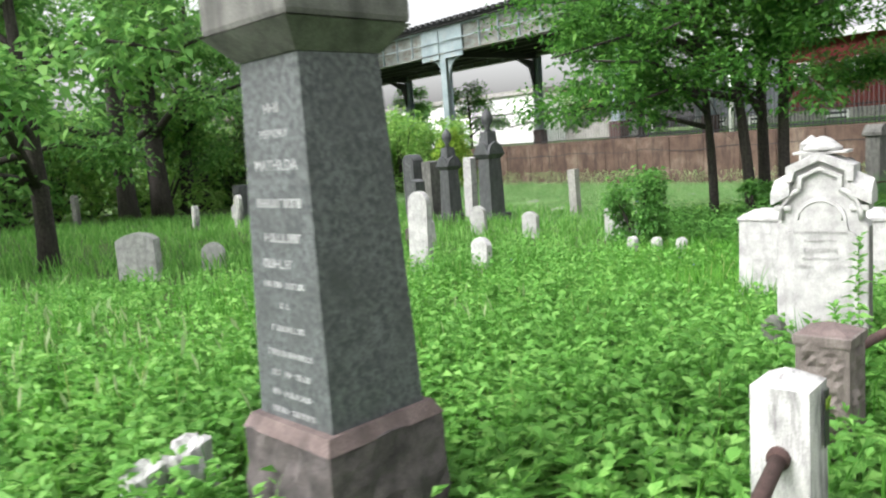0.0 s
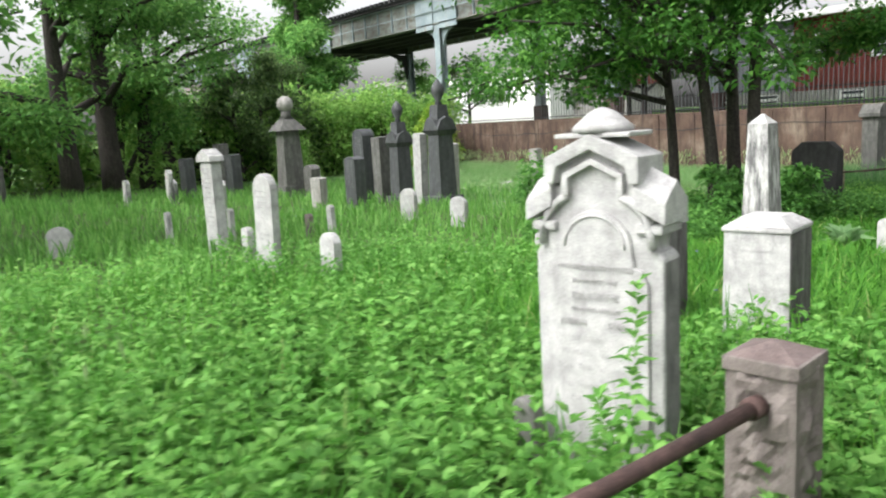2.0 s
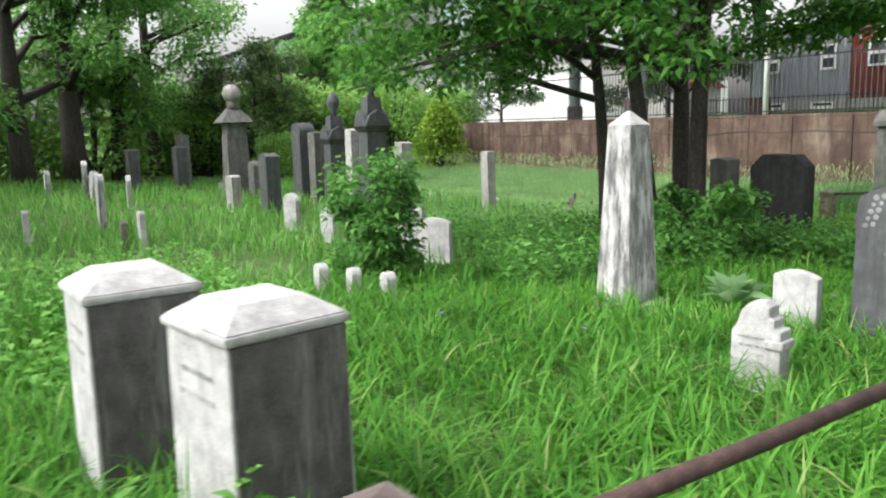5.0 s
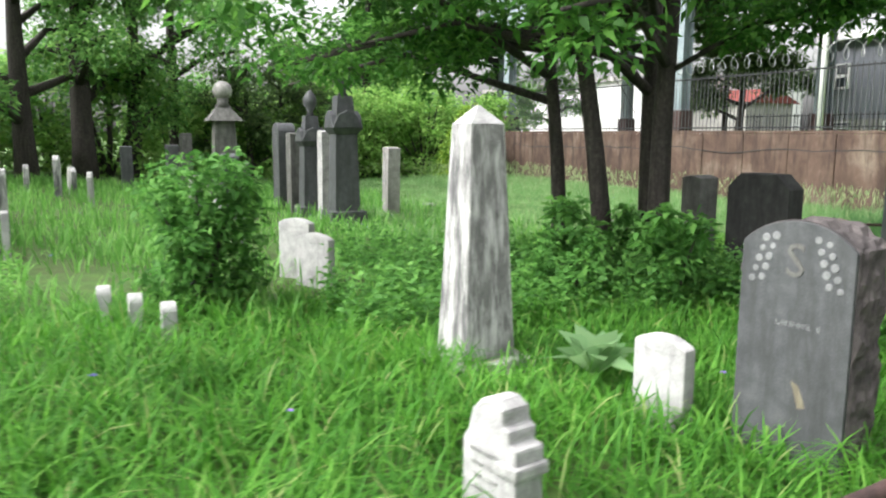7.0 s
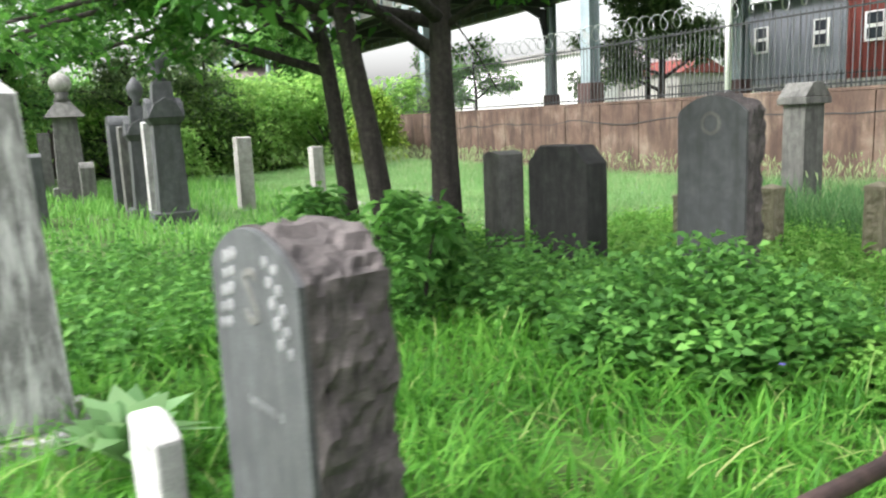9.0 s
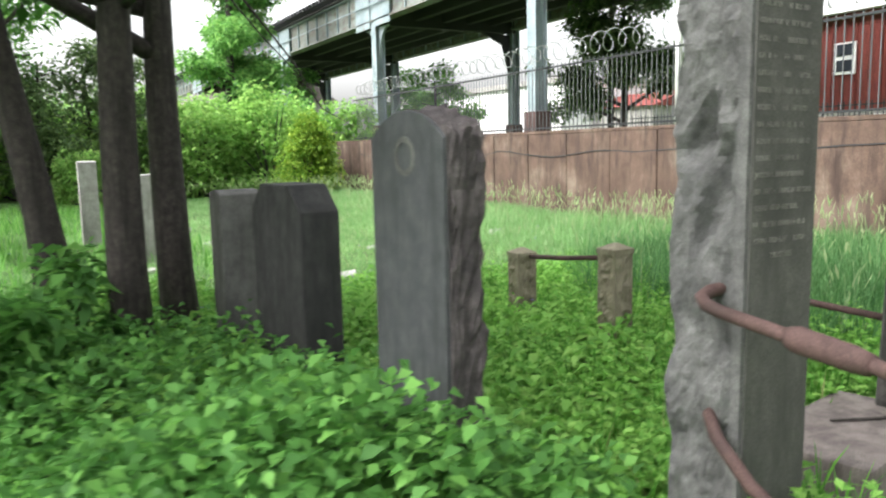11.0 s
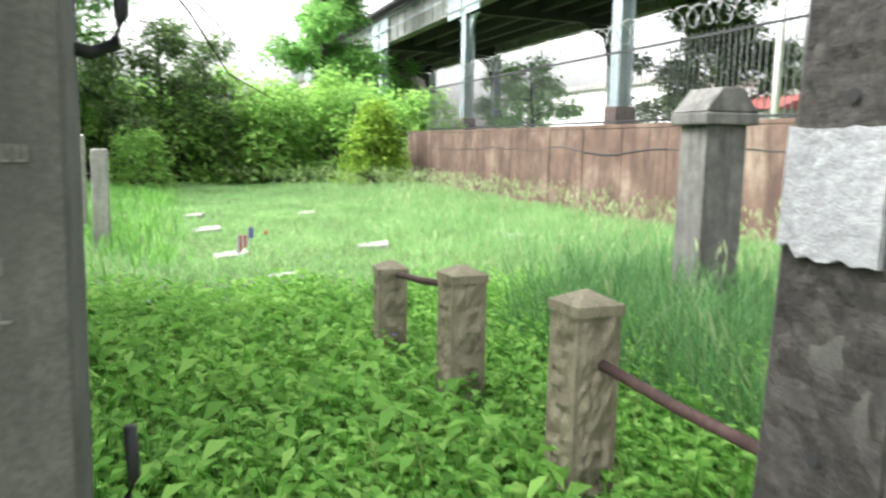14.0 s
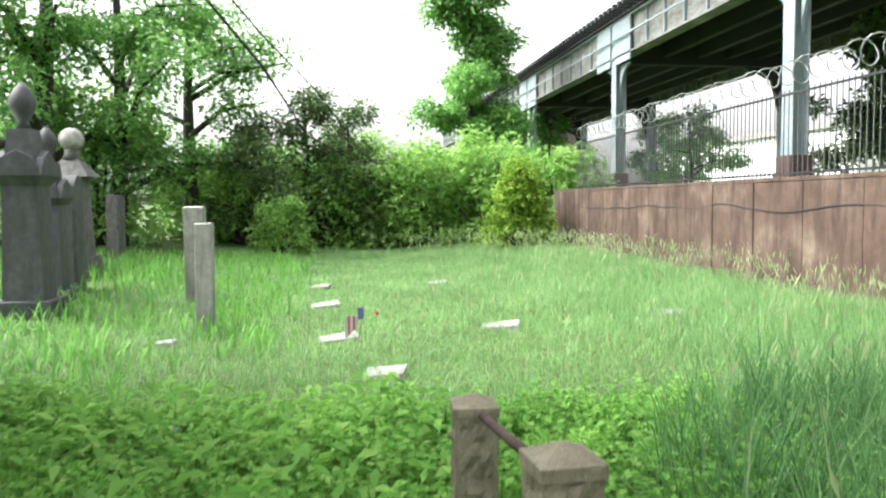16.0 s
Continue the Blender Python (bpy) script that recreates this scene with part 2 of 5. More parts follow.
def tube(points, radii, seg=8, bm=None):
    b = bmesh.new()
    pts = [Vector(p) for p in points]
    rings = []
    for i, p in enumerate(pts):
        d = (pts[min(i + 1, len(pts) - 1)] - pts[max(i - 1, 0)]).normalized()
        s = d.cross(Vector((0.13, 0.2, 1)) if abs(d.z) < 0.95 else Vector((1, 0.1, 0))).normalized()
        u = d.cross(s)
        r = radii[i] if isinstance(radii, (list, tuple)) else radii
        rings.append([b.verts.new(p + r * (math.cos(a) * s + math.sin(a) * u)) for a in [2 * math.pi * k / seg for k in range(seg)]])
    for p, q in zip(rings, rings[1:]):
        for i in range(seg):
            b.faces.new((p[i], p[(i + 1) % seg], q[(i + 1) % seg], q[i]))
    b.faces.new(rings[0][::-1])
    b.faces.new(rings[-1])
    bmesh.ops.recalc_face_normals(b, faces=b.faces[:])
    return joined(bm, b)


def roughen(bm, amount, scale, keep=None, seed=0.0):
    """Split or weathered rock: pushes points along their normals by noise."""
    bm.normal_update()
    off = Vector((seed, seed * 1.7, seed * 0.3))
    for v in bm.verts:
        if keep and keep(v):
            continue
        n = noise.fractal(v.co * scale + off, 0.8, 2.2, 4)
        v.co += v.normal * amount * n
    return bm


def quads(name, verts, material, kind="stuff", label="", category="", parent=None):
    """Many loose quads as one mesh; verts is (n, 4, 3) or strips (n, k, 2, 3)."""
    if verts.ndim == 4:
        n, k = verts.shape[:2]
        idx = np.arange(n * k * 2).reshape(n, k, 2)
        loops = np.stack([idx[:, :-1, 0], idx[:, :-1, 1], idx[:, 1:, 1], idx[:, 1:, 0]], -1).reshape(-1)
    else:
        loops = np.arange(len(verts) * 4)
    co = verts.reshape(-1, 3)
    me = bpy.data.meshes.new(name)
    me.vertices.add(len(co))
    me.vertices.foreach_set("co", co.astype(np.float32).ravel())
    me.loops.add(len(loops))
    me.loops.foreach_set("vertex_index", loops.astype(np.int32))
    me.polygons.add(len(loops) // 4)
    me.polygons.foreach_set("loop_start", np.arange(0, len(loops), 4, dtype=np.int32))
    me.update(calc_edges=True)
    me.materials.append(material)
    ob = new(name, me)
    if parent is not None:
        ob.parent = parent
    return tagged(ob, label, category, "", kind)


rng = np.random.default_rng(7)


def ground_z(x, y):
    x, y = np.asarray(x, float), np.asarray(y, float)
    z = 0.82 - 0.052 * np.interp(x, [-8, 13, 19.36], [-8, 13, 18.5]) - 0.008 * (np.clip(y, 2, 14) - 2)
    return z + 0.03 * np.sin(x * 1.3 + 0.5 * y) * np.sin(0.9 * y) + 0.02 * np.sin(2.1 * x - 1.7 * y)


def gz(x, y):
    return float(ground_z(x, y))


# ---------------- ground ----------------
STREET = 1.62
gx = np.concatenate([[-600, -200, -80, -40], np.arange(-20, 27.4, 0.5), [27.46, 27.54, 29, 32, 40, 60, 120, 300, 600]])
gy = np.concatenate([[-600, -200, -80, -40], np.arange(-20, 40, 0.5), [44, 50, 60, 80, 150, 300, 600]])
XX, YY = np.meshgrid(gx, gy)
ZZ = np.where(XX > 27.5, STREET, ground_z(XX, YY))
gm = bpy.data.meshes.new("ground")
nx, ny = len(gx), len(gy)
ii = np.arange(nx * ny).reshape(ny, nx)
gm.from_pydata(np.stack([XX, YY, ZZ], -1).reshape(-1, 3).tolist(), [], np.stack([ii[:-1, :-1], ii[:-1, 1:], ii[1:, 1:], ii[1:, :-1]], -1).reshape(-1, 4).tolist())
gm.shade_smooth()
gm.materials.append(SOIL)
tagged(new("ground", gm), "sloping cemetery soil under grass and weeds", "ground", kind="structure")

# ---------------- retaining wall ----------------
WX, WTOP, WEND = 27.34, 1.72, 30.27
wall = part("wall_retaining", box(WX + 0.03, WX + 0.4, -30, WEND, -0.6, WTOP, 0), WALLMAT)
tagged(wall, "tall stained brown concrete retaining wall with dark streaks", "wall", kind="structure")
ret = part("wall_return", box(WX + 0.4, 60, WEND - 0.4, WEND, -0.6, WTOP, 0), WALLMAT)
tagged(ret, "stained brown concrete wall at the street corner", "wall", kind="structure")
tagged(part("wall_coping", box(WX - 0.02, WX + 0.45, -30, WEND + 0.05, WTOP + 0.003, WTOP + 0.08, 0.015), WALLMAT), "worn brown coping along the retaining wall", "coping", kind="structure")
y = -12.0
k = 0
while y < WEND:
    w = 1.25 + 0.5 * random.random()
    h = -0.2 + 1.2 * random.random() * (k % 2)
    bm = box(WX - 0.005 - 0.02 * random.random(), WX + 0.028, y + 0.012, min(y + w, WEND) - 0.012, -0.6, WTOP - 0.0, 0.01)
    part("panel", bm, WALLMAT, wall)
    y += w
    k += 1

# ---------------- elevated railway ----------------
EX, FX = 32.16, 40.06
EYS = [-30.5, -17.2, -3.8, 9.6, 22.98, 36.08, 51.0, 64.5, 78]
GB, GT = 7.3, 9.1
el = thing("elevated_railway", pose(EX, 23.65, STREET), "blue-grey steel elevated railway on riveted columns, underside coloured dark for shade", "railway", kind="")


def ebox(name, x0, x1, y0, y1, z0, z1, m, parent=el):
    return part(name, box(x0 - EX, x1 - EX, y0 - 22.98, y1 - 22.98, z0 - STREET, z1 - STREET, 0), m, parent)


Y0, Y1 = -40.0, 90.0
for xx in (EX, FX):
    g = ebox("girder", xx - 0.12, xx + 0.12, Y0, Y1, GB + 0.35, GT, GIRDER)
    ebox("flange", xx - 0.28, xx + 0.28, Y0, Y1, GT, GT + 0.08, STEEL)
    ebox("flange", xx - 0.3, xx + 0.3, Y0, Y1, GB + 0.27, GB + 0.35, GIRDER)
    yy = Y0
    while yy < Y1:
        ebox("stiffener", xx - 0.22, xx - 0.12, yy, yy + 0.08, GB + 0.35, GT, STEEL, g)
        yy += 1.65
for yy in EYS:
    for xx in (EX, FX):
        c = part("column", box(xx - EX - 0.24, xx - EX - 0.19, yy - 22.98 - 0.26, yy - 22.98 + 0.26, 0, GT - STREET, 0.01), STEEL, el)
        bm = box(0, 0.4, -0.04, 0.04, 0, GT - STREET, 0)
        bmesh.ops.translate(bm, verts=bm.verts, vec=(xx - EX - 0.2, yy - 22.98, 0))
        box(xx - EX + 0.19, xx - EX + 0.24, yy - 22.98 - 0.26, yy - 22.98 + 0.26, 0, GT - STREET, 0, bm)
        part("web", bm, STEEL, c)
        part("base", box(xx - EX - 0.34, xx - EX + 0.34, yy - 22.98 - 0.36, yy - 22.98 + 0.36, 0, 1.0, 0.04), RUST, c)
    b = ebox("bracket_box", EX - 0.3, EX - 0.24, yy + 0.27, yy + 2.0, GB, GT - 0.02, STEEL)
    ebox("bracket_box", EX - 0.3, EX - 0.24, yy - 2.0, yy - 0.27, GB, GT - 0.02, STEEL)
    for sgn in (1, -1):
        # curved knee under the girder
        pts = [(0.26, GB - STREET), (1.3, GB - STREET)] + [(1.3 - 1.02 * math.sin(a), GB - STREET - 0.06 - 1.35 * (1 - math.cos(a))) for a in [radians(v) for v in range(0, 91, 15)]]
        bm = profile([(sgn * px, pz) for px, pz in pts][::sgn], -0.05, 0.05, 0)
        bmesh.ops.rotate(bm, verts=bm.verts, cent=(0, 0, 0), matrix=Matrix.Rotation(radians(90), 3, "Z"))
        bmesh.ops.translate(bm, verts=bm.verts, vec=(0, yy - 22.98, 0))
        part("knee", bm, STEEL, el)
    # crossbeams, inner knees and stringers take the shade colour, not the steel's own
    ebox("crossbeam", EX, FX, yy - 0.25, yy + 0.25, GB + 0.1, GT - 0.1, SHADEBLACK)
    part("knee_far", profile([(FX - EX - 0.3, GB - STREET), (FX - EX - 2.0, GB - STREET + 0.1), (FX - EX - 0.7, GB - STREET - 0.5), (FX - EX - 0.3, GB - STREET - 1.9)], yy - 22.98 - 0.1, yy - 22.98 + 0.1, 0), SHADEBLACK, el)
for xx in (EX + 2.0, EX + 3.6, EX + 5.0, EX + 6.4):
    ebox("stringer", xx - 0.15, xx + 0.15, Y0, Y1, GB + 0.4, GT - 0.05, SHADEBLACK)
ebox("deck", EX - 0.4, FX + 0.4, Y0, Y1, GT + 0.1, GT + 0.2, SHADEBLACK)
tie = part("tie", box(-0.95, FX - EX + 0.95, 0, 0.24, GT - STREET + 0.21, GT - STREET + 0.42, 0), SHADEBLACK, el)
tie.location.y = Y0 - 22.98
for i in range(1, 236):
    o = tie.copy()
    scene.collection.objects.link(o)
    o.location.y = Y0 - 22.98 + 0.55 * i
ebox("cable_pipe", EX - 0.42, EX - 0.36, Y0, Y1, GB + 1.02, GB + 1.08, STEEL)

# ---------------- iron fence with razor wire on the wall ----------------
fence = thing("iron_fence", pose(27.96, 0, STREET), "thin iron picket fence topped with razor wire", "fence")
part("rail", box(-0.02, 0.02, -14, WEND - 0.3, 0.25, 0.29, 0), IRON, fence)
part("rail", box(-0.02, 0.02, -14, WEND - 0.3, 1.7, 1.74, 0), IRON, fence)
pk = box(-0.008, 0.008, -0.008, 0.008, 0, 1.8, 0)
pick = part("picket", pk, GREYIRON, fence)
for i in range(290):
    o = pick.copy()
    scene.collection.objects.link(o)
    o.location = (0, -13.9 + 0.15 * (i + 1), 0)
pick.location = (0, -13.9, 0)
coil = bmesh.new()
for i in range(52):
    cy, r = 6.5 + i * 0.44, 0.21 + 0.03 * math.sin(i * 1.7)
    tube([(r * math.cos(a), cy + 0.22 * a / math.pi, 2.1 + r * math.sin(a)) for a in [2 * math.pi * j / 12 for j in range(13)]], 0.012, 4, coil)
tagged(part("razor_wire", coil, WIRE, fence, "loose coils of bright razor wire"), kind="stuff")
crack = tube([(WX - 0.012, 6 + 0.45 * i, 1.28 + 0.16 * noise.noise(Vector((i * 0.31, 0.5, 2.0))) + 0.05 * noise.noise(Vector((i * 1.3, 3.5, 1.0)))) for i in range(50)], 0.016, 5)
part("crack", crack, SHADEBLACK, wall, "dark wandering crack across the panels")

# ---------------- gravestones ----------------


def site(x, y, turn=0, rx=0, ry=0, sink=0.0):
    """A stone's pose: its front faces back along the walk (-x)."""
    return pose(x, y, gz(x, y) - sink, rx, ry, -90 + turn)


def arch(w, h, rise, n=10, z0=-0.1):
    """Outline of a slab with a round top."""
    pts = [(-w / 2, z0), (w / 2, z0), (w / 2, h - rise)]
    r = (w * w / 4 + rise * rise) / (2 * rise)
    a0 = math.asin(min(1, w / 2 / r))
    pts += [(r * math.sin(a), h - r + r * math.cos(a)) for a in [a0 - 2 * a0 * i / n for i in range(1, n)]]
    pts += [(-w / 2, h - rise)]
    return pts


def bars(parent, lines, y, m, h=0.02, seed=1, name="inscription"):
    """Worn lines of writing: broken bars (x from, x to, z)."""
    rr = random.Random(seed)
    bm = bmesh.new()
    for x0, x1, z in lines:
        x = x0
        while x < x1 - 0.01:
            w = h * rr.uniform(0.45, 1.0)
            if rr.random() > 0.14:
                s, e = h * 0.17, min(x + w, x1)
                box(x, x + s, y - 0.0015, y + 0.004, z - h / 2, z + h / 2, 0, bm)
                if rr.random() > 0.35:
                    box(e - s, e, y - 0.0015, y + 0.004, z - h / 2, z + h / 2, 0, bm)
                q = z + h * rr.choice((-0.42, 0.0, 0.42))
                box(x, e, y - 0.0012, y + 0.004, q - s / 2, q + s / 2, 0, bm)
            x += w + h * 0.22
    return tagged(part(name, bm, m, parent), kind="stuff")


def words(parent, text, x, y, z, size, m, name="lettering", depth=0.003):
    """Readable writing in the built-in font, centred at x, on the front plane y."""
    cu = bpy.data.curves.new(name, "FONT")
    cu.body, cu.size, cu.extrude, cu.align_x = text, size, depth, "CENTER"
    cu.resolution_u = 2
    tmp = bpy.data.objects.new(name, cu)
    me = bpy.data.meshes.new_from_object(tmp)
    me.transform(pose(x, y, z, 90))
    me.materials.clear()
    me.materials.append(m)
    bpy.data.objects.remove(tmp)
    ob = new(name, me)
    ob.parent = parent
    return ob


def simple_stone(name, m, w, h, d, rise, material, label, group="", bar=True, rough=0.006):
    t = thing(name, m, label, "gravestone", group)
    bm = profile(arch(w, h, rise), -d / 2, d / 2, 0.012)
    part("slab", bm, material, t)
    if bar and w > 0.3:
        bars(t, [(-w * 0.32, w * 0.32, h - rise - 0.04 - 0.06 * i) for i in range(int((h - 0.45) / 0.07))], -d / 2, INK if material in (MARBLE, MARBLE_GREY) else PALEINK, 0.017, int(h * 100))
    return t


# ornate white headstone with a stepped gable
def ornate_headstone():
    t = thing("ornate_headstone", site(6.83, 1.655, 14), "tall ornate white marble headstone with gabled hood, grey streaks", "gravestone")
    w, d = 0.55, 0.15
    H = 1.27 + 0.1
    part("slab", roughen(profile([(-w / 2, -0.1), (w / 2, -0.1), (w / 2, H - 0.37), (w / 2 - 0.02, H - 0.345), (w / 2 - 0.035, H - 0.34), (w / 2 - 0.035, H - 0.12), (0.16, H - 0.1), (0.15, H + 0.02), (0, H + 0.08), (-0.15, H + 0.02), (-0.16, H - 0.1), (-w / 2 + 0.035, H - 0.12), (-w / 2 + 0.035, H - 0.34), (-w / 2 + 0.02, H - 0.345), (-w / 2, H - 0.37)], -d / 2, d / 2, 0.012), 0.003, 12), MARBLE, t)
    # thin facing whose grey holds shade as well as weathering
    part("grey_side", box(w / 2 - 0.002, w / 2 + 0.003, -d / 2 + 0.012, d / 2 - 0.01, 0.0, H - 0.38, 0.001), SIDEGREY, t, "side face greyed by weathering and painted shade")
    # raised panel on the face, arched over two shoulders
    inner = [(-0.22, 0.1), (0.22, 0.1), (0.22, 0.9), (0.2, 0.955), (0.165, 0.965), (0.155, 1.02)] + [(0.155 * math.cos(q), 1.03 + 0.15 * math.sin(q)) for q in [math.pi * i / 12 for i in range(1, 12)]] + [(-0.155, 1.02), (-0.165, 0.965), (-0.2, 0.955), (-0.22, 0.9)]
    part("panel", profile(inner, -d / 2 - 0.018, -d / 2 + 0.01, 0.006), MARBLE, t)
    arc = [(0.13 * math.cos(q), 1.035 + 0.125 * math.sin(q), -0.0) for q in [math.pi * i / 12 for i in range(13)]]
    part("arch_bead", tube([(x, -d / 2 - 0.019, z) for x, z, _ in arc], 0.006, 6), MARBLE, t, "", True)
    # hood: a heavy gable, a thin inner moulding that curves to the shoulders
    band = [(-0.2, H - 0.085), (-0.2, H + 0.015), (0, H + 0.105), (0.2, H + 0.015), (0.2, H - 0.085), (0.16, H - 0.085), (0.145, H - 0.02), (0, H + 0.045), (-0.145, H - 0.02), (-0.16, H - 0.085)]
    part("hood", profile(band, -d / 2 - 0.045, d / 2 + 0.03, 0.006), MARBLE, t)
    strip = [(-0.13, H - 0.13), (-0.13, H - 0.05), (0, H + 0.012), (0.13, H - 0.05), (0.13, H - 0.13), (0.105, H - 0.13), (0.105, H - 0.064), (0, H - 0.014), (-0.105, H - 0.064), (-0.105, H - 0.13)]
    part("moulding", profile(strip, -d / 2 - 0.032, -d / 2 + 0.01, 0.004), MARBLE, t)
    for sd in (-1, 1):
        run = [(sd * 0.118, -d / 2 - 0.012, H - 0.135), (sd * 0.16, -d / 2 - 0.012, H - 0.16), (sd * 0.205, -d / 2 - 0.012, H - 0.205), (sd * 0.232, -d / 2 - 0.012, H - 0.27), (sd * 0.238, -d / 2 - 0.012, H - 0.33)]
        part("curved_moulding", tube(run, 0.017, 8), MARBLE, t, "", True)
        kn = profile([(-d / 2 - 0.035, H - 0.235), (d / 2 + 0.03, H - 0.235), (d / 2 + 0.03, H - 0.155), (0, H - 0.075), (-d / 2 - 0.035, H - 0.155)], -0.06, 0.06, 0.006)
        bmesh.ops.rotate(kn, verts=kn.verts, cent=(0, 0, 0), matrix=Matrix.Rotation(radians(90), 3, "Z"))
        bmesh.ops.translate(kn, verts=kn.verts, vec=(sd * 0.238, 0, 0))
        for v in kn.verts:
            if abs(v.co.x) < 0.2:
                v.co.z += 0.055
        part("kneeler", kn, MARBLE, t, "small gabled block beside the hood")
        part("bed_moulding", box(sd * 0.225 - 0.055, sd * 0.225 + 0.055, -d / 2 - 0.02, d / 2 + 0.015, H - 0.275, H - 0.238, 0.01), MARBLE, t)
    part("finial_plate", box(-0.16, 0.16, -0.1, 0.1, H + 0.088, H + 0.106, 0.006), MARBLE, t)
    part("finial", lathe([(0.115, H + 0.107), (0.12, H + 0.125), (0.1, H + 0.142), (0.09, H + 0.15), (0.055, H + 0.18), (0.02, H + 0.198), (0.004, H + 0.2)], 16), MARBLE, t, "low pointed finial", True)
    f = -d / 2 - 0.0195
    words(t, "OUR BELOVED MOTHER", 0, f, 0.945, 0.03, INK)
    words(t, "IN MEMORY OF", 0, f, 0.89, 0.028, INK)
    words(t, "ERNESTINE", 0, f, 0.825, 0.042, INK)
    words(t, "BELOVED WIFE OF", 0, f, 0.775, 0.026, INK)
    words(t, "JOSEPH", -0.1, f, 0.715, 0.038, INK)
    words(t, "STEIN", 0.1, f, 0.715, 0.038, INK)
    bars(t, [(-0.13, 0.13, 0.66), (-0.15, 0.15, 0.6), (-0.12, 0.12, 0.54), (-0.15, 0.15, 0.46), (-0.12, 0.1, 0.4)], f + 0.001, MARBLE, 0.022, 4)
    # old footstone leaning at its base
    simple_stone("leaning_footstone", site(6.62, 1.86, -8, 8), 0.16, 0.4, 0.06, 0.07, GREYSTONE, "small grey footstone leaning beside the ornate headstone", bar=False)


ornate_headstone()


def block_stone(m, label):
    t = thing("square_gravestone", m, label, "gravestone", "pair of square marble stones")
    part("block", taper(0.44, 0.44, 0.42, 0.42, -0.1, 0.8, 0.012), MARBLE, t)
    # thin slab over the side away from the sun, stained and painted darker for shade
    part("dark_side", box(0.2, 0.2225, -0.205, 0.205, 0.0, 0.798, 0.002), BLACKSIDE, t, "side face dark with black stains and painted shade")
    part("lip", box(-0.225, 0.225, -0.225, 0.225, 0.803, 0.835, 0.012), MARBLE, t)
    part("cap", taper(0.43, 0.43, 0.24, 0.24, 0.838, 0.9, 0.012), MARBLE, t, "low bevelled white cap")
    bars(t, [(-0.12, 0.12, 0.68), (-0.14, 0.14, 0.6), (-0.12, 0.12, 0.53), (-0.14, 0.14, 0.45), (-0.1, 0.1, 0.38)], -0.212, INK, 0.02, 9)
    return t


block_stone(site(9.28, 2.42, 12), "white marble gravestone with sloped cap and stained, shade-darkened side")
block_stone(site(9.02, 3.23, 5), "white marble gravestone with sloped cap, leaning slightly in grass")


def obelisk():
    t = thing("white_obelisk", site(13.44, 4.97, 4), "tapered white marble obelisk with black weather streaks", "gravestone")
    h = 1.856 - gz(13.44, 4.97)
    part("shaft", taper(0.4, 0.4, 0.25, 0.25, -0.1, h - 0.12, 0.012), MARBLE_GREY, t)
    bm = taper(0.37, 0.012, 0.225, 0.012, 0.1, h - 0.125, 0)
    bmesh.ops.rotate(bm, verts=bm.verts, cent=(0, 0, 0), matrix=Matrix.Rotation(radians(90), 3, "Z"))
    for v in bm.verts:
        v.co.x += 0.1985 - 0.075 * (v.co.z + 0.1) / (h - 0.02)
    # facing on the shaft's less lit side: streaks plus shade in the colour
    part("dark_side", bm, STAINSHADE, t, "side of the shaft dark with streaks and painted shade")
    part("apex", taper(0.252, 0.252, 0.02, 0.02, h - 0.12, h, 0.006), MARBLE, t, "pointed white top")
    part("base", box(-0.3, 0.3, -0.3, 0.3, -0.1, 0.09, 0.02), MARBLE_GREY, t)


obelisk()


def stepped_stone():
    t = thing("stepped_headstone", site(12.42, 2.82, 12), "small broken white marble headstone with stepped side", "gravestone")
    h = 0.715 - gz(12.4, 2.8)
    pts = [(-0.15, -0.1), (0.15, -0.1), (0.15, h - 0.16), (0.11, h - 0.15), (0.11, h - 0.1), (0.08, h - 0.09), (0.075, h - 0.03), (0.03, h), (-0.04, h - 0.01), (-0.09, h - 0.06), (-0.12, h - 0.15), (-0.15, h - 0.19)]
    part("slab", roughen(profile(pts, -0.07, 0.07, 0.012), 0.008, 14), MARBLE, t)
    part("shoulder", box(0.05, 0.17, -0.085, 0.085, h - 0.27, h - 0.22, 0.012), MARBLE, t)
    bars(t, [(-0.1, 0.08, h - 0.22 - 0.05 * i) for i in range(4)], -0.071, MARBLE, 0.016, 3)


stepped_stone()
simple_stone("arched_headstone", site(13.85, 3.56, 8), 0.35, 0.61 - gz(13.8, 3.56), 0.09, 0.05, MARBLE, "low white marble headstone with curved top in the grass", bar=True)


